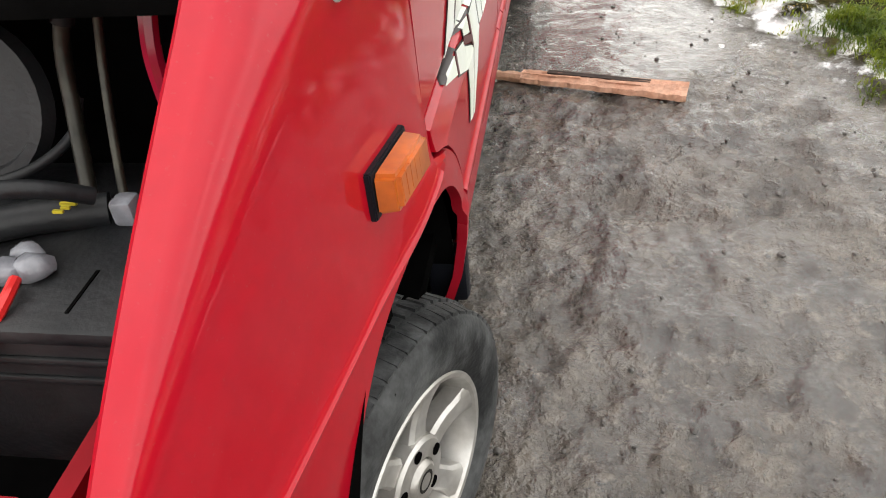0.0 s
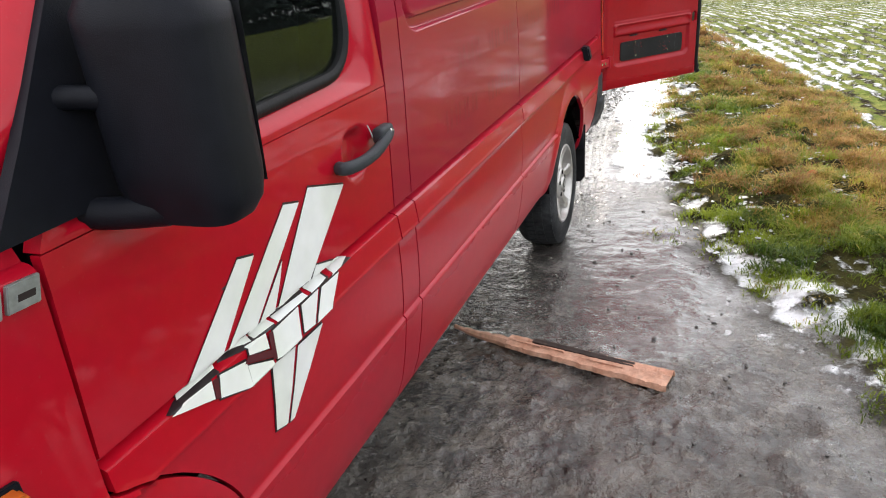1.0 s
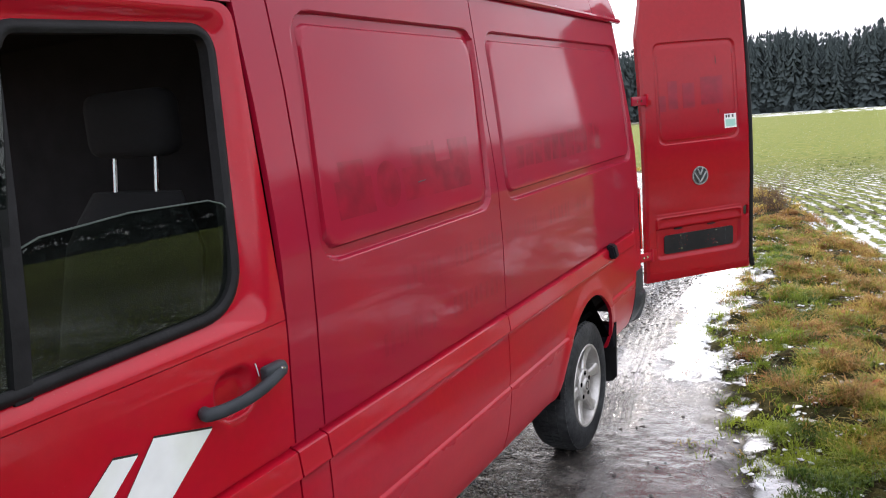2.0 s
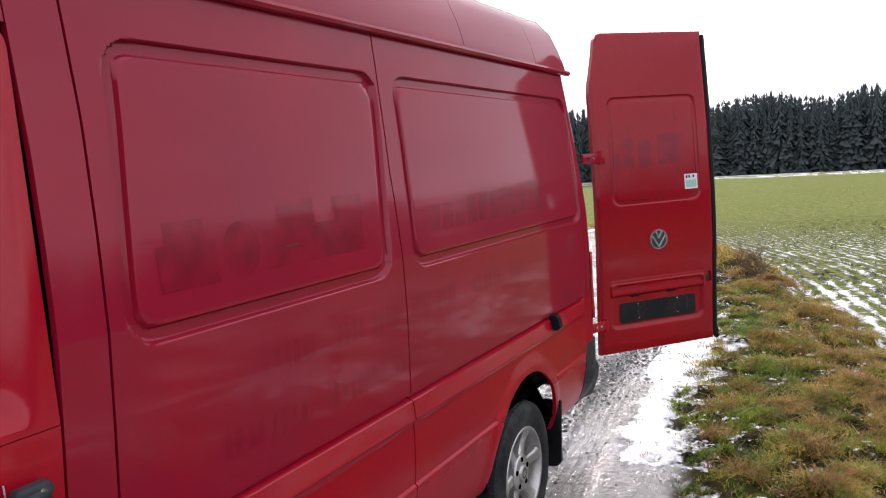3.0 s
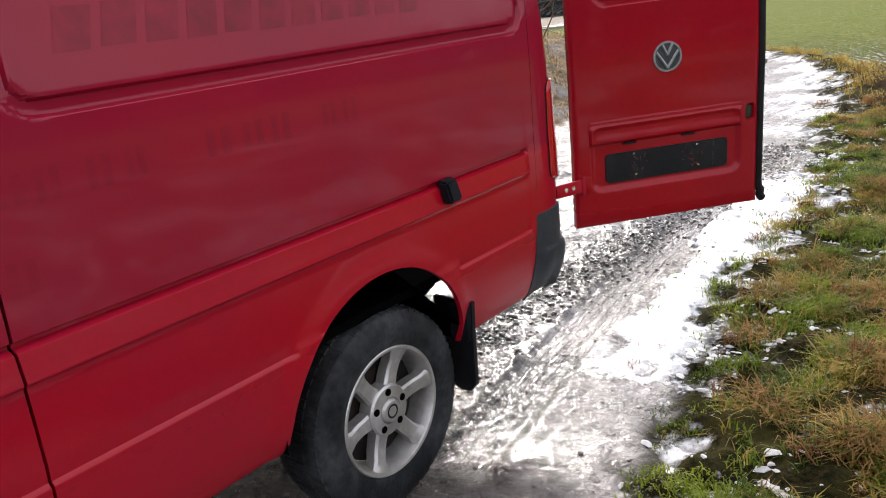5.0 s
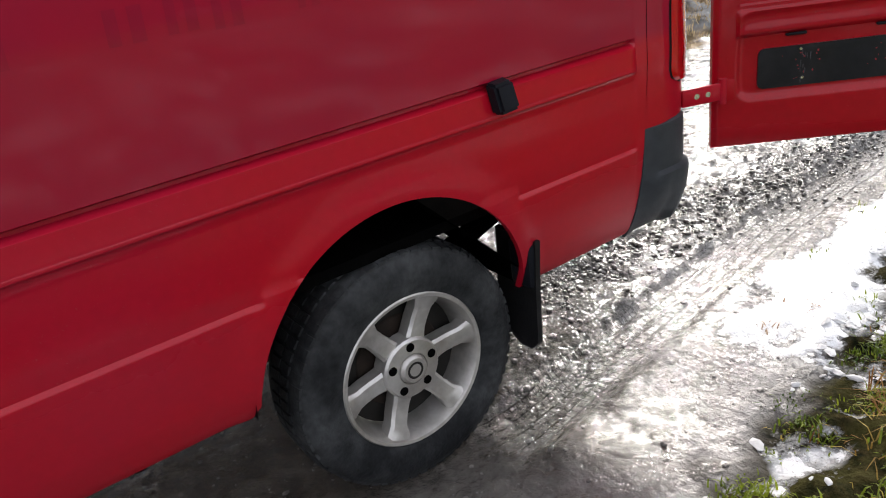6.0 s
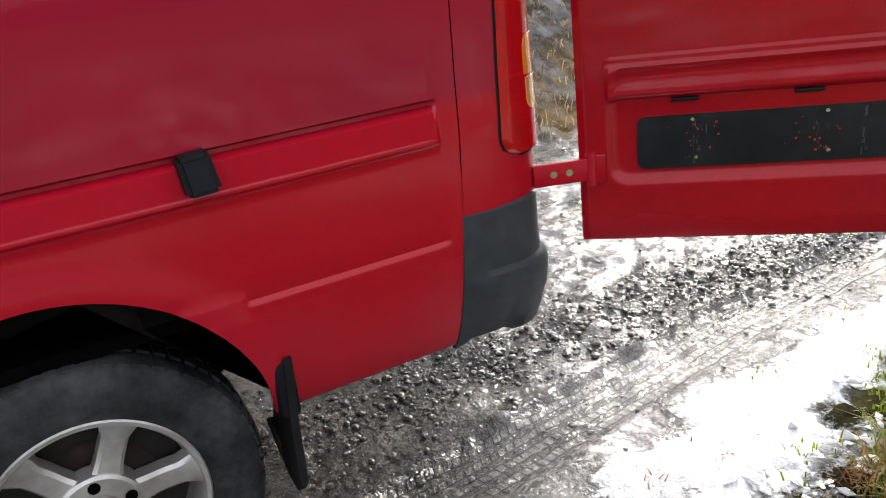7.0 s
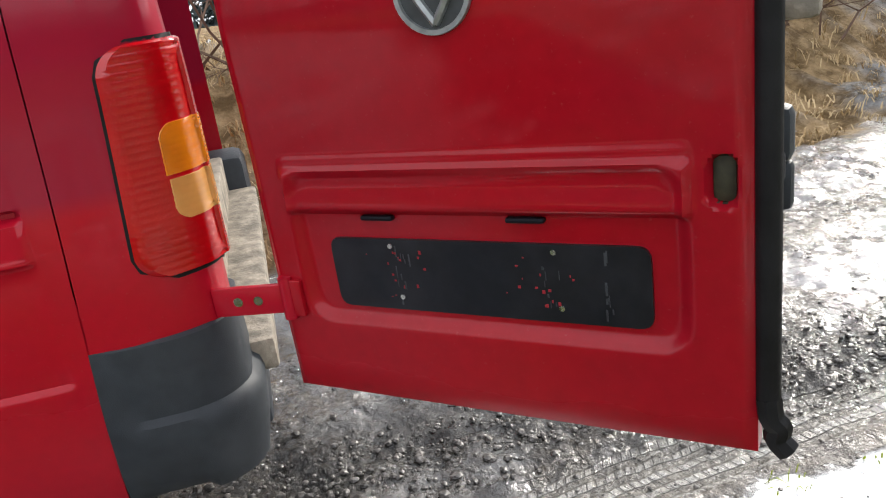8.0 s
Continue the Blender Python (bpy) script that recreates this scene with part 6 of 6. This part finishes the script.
# ---- loose things on the ground ----
# split length of wood
def split_wood():
    bm = bmesh.new()
    rnd = random.Random(21)
    a, b = Vector((0.668, 2.085, 0)), Vector((-0.02, 2.228, 0))
    d = (b - a)
    L = d.length
    d.normalize()
    s = Vector((-d.y, d.x, 0))
    n = 44
    rows = []
    for i in range(n + 1):
        t = i / n
        wv = lerp(0.060, 0.040, t) * (1 + 0.025 * math.sin(t * 17) + 0.02 * math.sin(t * 41))
        p = a + d * L * t
        hgt = lerp(0.040, 0.030, t)
        base = lerp(surface(a.x, a.y)[0], surface(b.x, b.y)[0], t) + 0.008
        sec = [(-1.0, 0.0), (-1.02, 0.55), (-0.7, 1.0), (-0.25, 0.62 + 0.1 * math.sin(i * 0.8)), (0.1, 1.05 + 0.1 * rnd.random()), (0.5, 0.85), (0.95, 0.6 + 0.1 * rnd.random()), (1.0, 0.0)]
        rows.append([p + s * (u * wv + 0.004 * rnd.uniform(-1, 1)) + Vector((0, 0, base + 0.004 + v * hgt)) for u, v in sec])
    grid(bm, rows)
    bmesh.ops.holes_fill(bm, edges=[e for e in bm.edges if e.is_boundary], sides=0)
    log = part("split_log", bm, wood, None, smooth=False)
    tagged(log, "splintered pale orange length of wood on the wet track", "log")
    bm = bmesh.new()
    tail = [Vector((0.06, 2.208, 0.0)), Vector((-0.06, 2.245, 0.0)), Vector((-0.18, 2.285, 0.0)), Vector((-0.31, 2.335, 0.0))]
    for p in tail:
        p.z = surface(p.x, p.y)[0] + 0.020
    tube(bm, smooth_path(tail, 5), 0.030, 7, taper=[1.0 - 0.045 * k for k in range(16)])
    for v in bm.verts:
        v.co += Vector((0.004, 0.006, 0.005)) * noise.noise(v.co * 30)
    part("thin_end", bm, wood, log)
    bm = bmesh.new()
    rows = []
    for i in range(15):
        t = lerp(0.22, 0.84, i / 14)
        p = a + d * L * t
        base = lerp(surface(a.x, a.y)[0], surface(b.x, b.y)[0], t) + 0.008
        rows.append([p + s * u + Vector((0, 0, base + z)) for u, z in ((-0.034, 0.042), (-0.022, 0.045), (-0.014, 0.043), (-0.006, 0.046), (0.004, 0.046))])
    grid(bm, rows)
    rim(bm, (0, 0, -0.012))
    part("bark_strip", bm, bark, log, "dark strip of bark")
    for k in range(6):
        t = rnd.uniform(0.15, 0.95)
        p = a + d * L * t
        base = lerp(surface(a.x, a.y)[0], surface(b.x, b.y)[0], t) + 0.008
        bm = bmesh.new()
        o = rnd.uniform(-0.03, 0.03)
        tube(bm, [p + s * o + Vector((0, 0, base + 0.040)), p + s * (o + 0.006) + d * rnd.uniform(0.06, 0.16) + Vector((0, 0, base + 0.046))], 0.006, 5, taper=[1.0, 0.25])
        part("splinter", bm, wood, log)
    return log


split_wood()

# stones and clods on the track
stone = mat("wet_stone", (0.045, 0.041, 0.037), 0.35, vary=0.4, scale=30, second=(0.20, 0.185, 0.17), second_scale=30, bump=0.4, bump_scale=80)
vs, fs = [], []
srnd = random.Random(8)
ico = bmesh.new()
bmesh.ops.create_icosphere(ico, subdivisions=1, radius=1.0)
ico_v, ico_f = [v.co.copy() for v in ico.verts], [[v.index for v in f.verts] for f in ico.faces]
ico.free()
count = 0
while count < 5200:
    x, y = srnd.uniform(-2.6, 1.6), srnd.uniform(0.0, 9.5)
    e = table(EDGE, y)
    belt = math.exp(-((x + 0.60 - 0.03 * (y - 4.5)) / 0.22) ** 2) * ease(3.6, 4.2, y)
    if x > e - 0.05 or srnd.random() > 0.05 + 0.9 * belt:
        continue
    h = surface(x, y)[0]
    r = 0.0025 + 0.010 * srnd.random() ** 3 + 0.0035 * belt
    q = Euler((srnd.random() * 6, srnd.random() * 6, srnd.random() * 6)).to_matrix()
    k = len(vs)
    sx, sy, sz = srnd.uniform(0.7, 1.4), srnd.uniform(0.7, 1.4), srnd.uniform(0.4, 0.8)
    for v in ico_v:
        p = q @ v
        vs.append((x + p.x * r * sx, y + p.y * r * sy, h + p.z * r * sz + r * 0.2))
    fs += [[i + k for i in f] for f in ico_f]
    count += 1
me = bpy.data.meshes.new("gravel")
me.from_pydata(vs, [], fs)
me.materials.append(stone)
tagged(new("gravel", me), "loose wet stones and clods on the track", "gravel", kind="stuff")


# ---- crumbs of old snow between the tufts of the verge ----
vs, fs = [], []
count = tries = 0
while count < 1500 and tries < 60000:
    tries += 1
    x, y = srnd.uniform(-0.9, 2.2), srnd.uniform(3.2, 11.0)
    e, f = table(EDGE, y), table(FIELD, y)
    if not e - 0.06 < x < f + 0.1 or srnd.random() > clamp(6.0 * fbm(x + 3, y + 11, 6.5) - 0.5) * (0.35 + 0.65 * ease(0.9, 0.1, x - e)):
        continue
    h = surface(x, y)[0]
    r = 0.005 + 0.016 * srnd.random() ** 2
    k = len(vs)
    turn = srnd.random() * 6
    sx, sy, sz = srnd.uniform(0.8, 2.2), srnd.uniform(0.6, 1.3), srnd.uniform(0.25, 0.5)
    for v in ico_v:
        w = r * srnd.uniform(0.45, 1.35)
        px, py = v.x * w * sx, v.y * w * sy
        vs.append((x + px * math.cos(turn) - py * math.sin(turn), y + px * math.sin(turn) + py * math.cos(turn), h + v.z * w * sz + 0.006))
    fs += [[i + k for i in f] for f in ico_f]
    count += 1
old_snow = mat("old_snow", (0.68, 0.69, 0.70), 0.7, vary=0.12, scale=60, second=(0.40, 0.39, 0.36), second_scale=9, second_amount=0.5, bump=0.2, bump_scale=160, spec=0.3)
me = bpy.data.meshes.new("snow_crumbs")
me.from_pydata(vs, [], fs)
me.materials.append(old_snow)
tagged(new("snow_crumbs", me), "crumbs of old snow between the grass tufts", "snow", kind="stuff")


# ---- grass ----
def blades(name, n, area, height, material, label, seed, keep, lean=0.6, width=0.004, per=14, spread=0.03):
    """Tufts of bent blades where keep() allows."""
    r = random.Random(seed)
    vs, fs = [], []
    tries = made = 0
    while made < n and tries < n * 12:
        tries += 1
        x, y = r.uniform(*area[0]), r.uniform(*area[1])
        if r.random() > keep(x, y):
            continue
        made += 1
        h0 = surface(x, y)[0]
        tall = height * (0.45 + 0.9 * r.random() ** 3 + 0.6 * clamp(fbm(x, y, 3.4) + 0.3)) * (0.45 + 0.55 * ease(0.0, 0.45, x - table(EDGE, y)))
        drift = r.random() * 6.283
        for _ in range(per):
            bx, by = x + r.gauss(0, spread), y + r.gauss(0, spread)
            hh = tall * r.uniform(0.4, 1.2)
            a = drift + r.gauss(0, 1.3)
            ln = hh * r.uniform(0.3, lean * 2)
            c, s = math.cos(a), math.sin(a)
            w = width * r.uniform(0.5, 1.2)
            k = len(vs)
            vs += [(bx - s * w, by + c * w, h0 - 0.01), (bx + s * w, by - c * w, h0 - 0.01),
                   (bx + c * ln * 0.45 - s * w * 0.8, by + s * ln * 0.45 + c * w * 0.8, h0 + hh * 0.65), (bx + c * ln * 0.45 + s * w * 0.8, by + s * ln * 0.45 - c * w * 0.8, h0 + hh * 0.65),
                   (bx + c * ln, by + s * ln, h0 + hh * r.uniform(0.35, 0.95))]
            fs += [(k, k + 1, k + 3, k + 2), (k + 2, k + 3, k + 4)]
    me = bpy.data.meshes.new(name)
    me.from_pydata(vs, [], fs)
    me.materials.append(material)
    return tagged(new(name, me), label, "grass", kind="stuff")


green = leaf_mat("green_grass", (0.030, 0.075, 0.008), (0.30, 0.37, 0.030), 0.5, 3.5, 0.3, 0.5)
straw = leaf_mat("dead_grass", (0.22, 0.115, 0.024), (0.60, 0.47, 0.11), 0.6, 4.5, 0.3, 0.45)
bank_straw = leaf_mat("bank_grass", (0.36, 0.24, 0.11), (0.62, 0.48, 0.28), 0.8, 2.0)
crop_green = leaf_mat("crop_leaf", (0.05, 0.085, 0.012), (0.13, 0.15, 0.03), 0.7, 3.0)
brown = leaf_mat("brown_grass", (0.16, 0.065, 0.020), (0.50, 0.30, 0.11), 0.7, 5.0, 0.25, 0.4)


def verge_share(x, y):
    e, f = table(EDGE, y), table(FIELD, y)
    if not e - 0.35 < x < f + 0.3:
        return 0.0
    if x < e - 0.02:
        return 0.03 * ease(e - 0.35, e, x) * clamp(0.2 + 2.0 * fbm(x, y, 7.0)) if y > 3.2 else 0.0
    clump = clamp(0.14 + 2.0 * fbm(x, y, 3.4) + 1.6 * fbm(x, y, 9.0))
    return clamp(0.22 + (x - e) * 1.2) * (1 - 0.85 * surface(x, y)[3]) * clump


def band(x, y):
    """Dry grass grows along the middle and the field side of the verge."""
    e, f = table(EDGE, y), table(FIELD, y)
    return clamp(0.06 + 0.6 * (x - e) / max(0.4, f - e) + 0.8 * fbm(x, y, 1.4) + 1.3 * fbm(x, y, 4.5) - 0.40 * ease(4.4, 3.2, y))


near_area = ((-0.9, 3.2), (1.6, 11.0))
blades("verge_grass", 13000, near_area, 0.046, green, "short green grass on the verge", 31, lambda x, y: verge_share(x, y) * (1.05 - 0.8 * band(x, y)), 1.1, 0.0030, 13, 0.026)
blades("dry_grass", 8500, near_area, 0.045, straw, "yellowed flattened grass on the verge", 32, lambda x, y: verge_share(x, y) * band(x, y), 1.7, 0.0026, 14, 0.032)
blades("dead_grass", 4600, ((-0.8, 3.3), (4.0, 12)), 0.065, brown, "brown dead grass along the field edge", 33, lambda x, y: verge_share(x, y) * max(clamp(1 - abs(table(FIELD, y) - 0.15 - x) / 0.55), clamp(4.0 * fbm(x + 7, y, 3.6) - 0.15)), 1.2, 0.0028)
blades("far_verge_grass", 1800, ((-9, 2.0), (11.5, 26)), 0.11, straw, "yellowed grass along the bend of the track", 34, lambda x, y: verge_share(x, y), 0.9, 0.007, 9, 0.06)
blades("field_crop", 1500, ((0.0, 9.0), (5.0, 24)), 0.05, crop_green, "young crop rows between snow", 35, lambda x, y: 0.75 * clamp(surface(x, y)[2]) * (math.sin((x - table(FIELD, y)) * 2 * math.pi / 0.21) < -0.2), 0.6, 0.005, 8, 0.04)
blades("bank_grass", 2600, ((-8, -2.4), (2, 18)), 0.22, bank_straw, "brown dead grass on the bank", 36, lambda x, y: clamp(surface(x, y)[5]), 0.9, 0.006, 9, 0.06)


# ---- shrubs: bare brown stems ----
twig = mat("brown_twig", (0.11, 0.06, 0.035), 0.8, vary=0.3, scale=12)


def shrub(at, size, n, seed, label):
    r = random.Random(seed)
    vs, fs = [], []

    def stem(p, d, length, w, depth):
        q = p
        for i in range(4):
            d2 = (d + Vector((r.gauss(0, 0.22), r.gauss(0, 0.22), r.gauss(0.03, 0.15)))).normalized()
            e = q + d2 * length / 4
            side = d2.orthogonal().normalized() * w * (1 - i / 5)
            side2 = d2.cross(side)
            k = len(vs)
            vs.extend([q + side, q - side * 0.5 + side2, q - side * 0.5 - side2, e + side * 0.75, e - side * 0.4 + side2 * 0.75, e - side * 0.4 - side2 * 0.75])
            fs.extend([(k, k + 1, k + 4, k + 3), (k + 1, k + 2, k + 5, k + 4), (k + 2, k, k + 3, k + 5)])
            q, d = e, d2
            if depth and r.random() < 0.75:
                stem(q, (d + Vector((r.gauss(0, 0.7), r.gauss(0, 0.7), r.gauss(0, 0.4)))).normalized(), length * 0.55, w * 0.6, depth - 1)

    for _ in range(n):
        stem(Vector((r.gauss(0, size * 0.25), r.gauss(0, size * 0.25), -0.02)), Vector((r.gauss(0, 0.55), r.gauss(0, 0.55), 1)).normalized(), size * r.uniform(0.6, 1.1), size * 0.008, 2)
    me = bpy.data.meshes.new("shrub")
    me.from_pydata([tuple(v) for v in vs], [], fs)
    me.materials.append(twig)
    ob = new("shrub", me)
    ob.matrix_basis = Matrix.Translation((at[0], at[1], surface(*at)[0]))
    return tagged(ob, label, "shrub", "shrubs on the bank")


shrub((0.05, 11.9), 0.45, 60, 41, "low brown tangle of dead stems by the field")
for i, (x, y, s) in enumerate(((-4.2, 6.0, 1.3), (-4.8, 7.2, 1.6), (-4.4, 8.6, 1.2), (-5.2, 5.0, 1.7), (-5.0, 9.8, 1.5), (-6.2, 11.5, 1.9), (-7.0, 14, 2.2), (-6.0, 7.9, 1.8))):
    shrub((x, y), s, 34, 50 + i, "bare brown bush on the grassy bank")


# fallen leaves and toadstool-coloured bits on the verge
leaf = mat("orange_leaf", (0.50, 0.13, 0.035), 0.6, vary=0.3, scale=30)


def fallen_leaf(x, y, size, turn):
    bm = bmesh.new()
    rows = []
    for i in range(7):
        t = i / 6
        wv = math.sin(math.pi * t) ** 0.8 * 0.45 + 0.01
        rows.append([((t - 0.5) * size, u * wv * size, 0.10 * size * abs(u) + 0.06 * size * math.sin(t * 5) + 0.10 * size) for u in (-1, -0.5, 0, 0.5, 1)])
    grid(bm, rows)
    rim(bm, (0, 0, -0.002))
    ob = part("fallen_leaf", bm, leaf)
    ob.matrix_basis = Matrix.Translation((x, y, surface(x, y)[0] + 0.02)) @ Matrix.Rotation(turn, 4, "Z") @ Matrix.Rotation(0.5, 4, "X")
    return tagged(ob, "curled orange-brown leaf lying in the grass", "leaf", "fallen leaves")


for i, (x, y, s) in enumerate(((1.336, 4.66, 0.10), (1.345, 4.56, 0.075), (0.70, 4.75, 0.05), (1.9, 5.6, 0.06), (1.1, 6.3, 0.05))):
    fallen_leaf(x, y, s, i * 1.3)
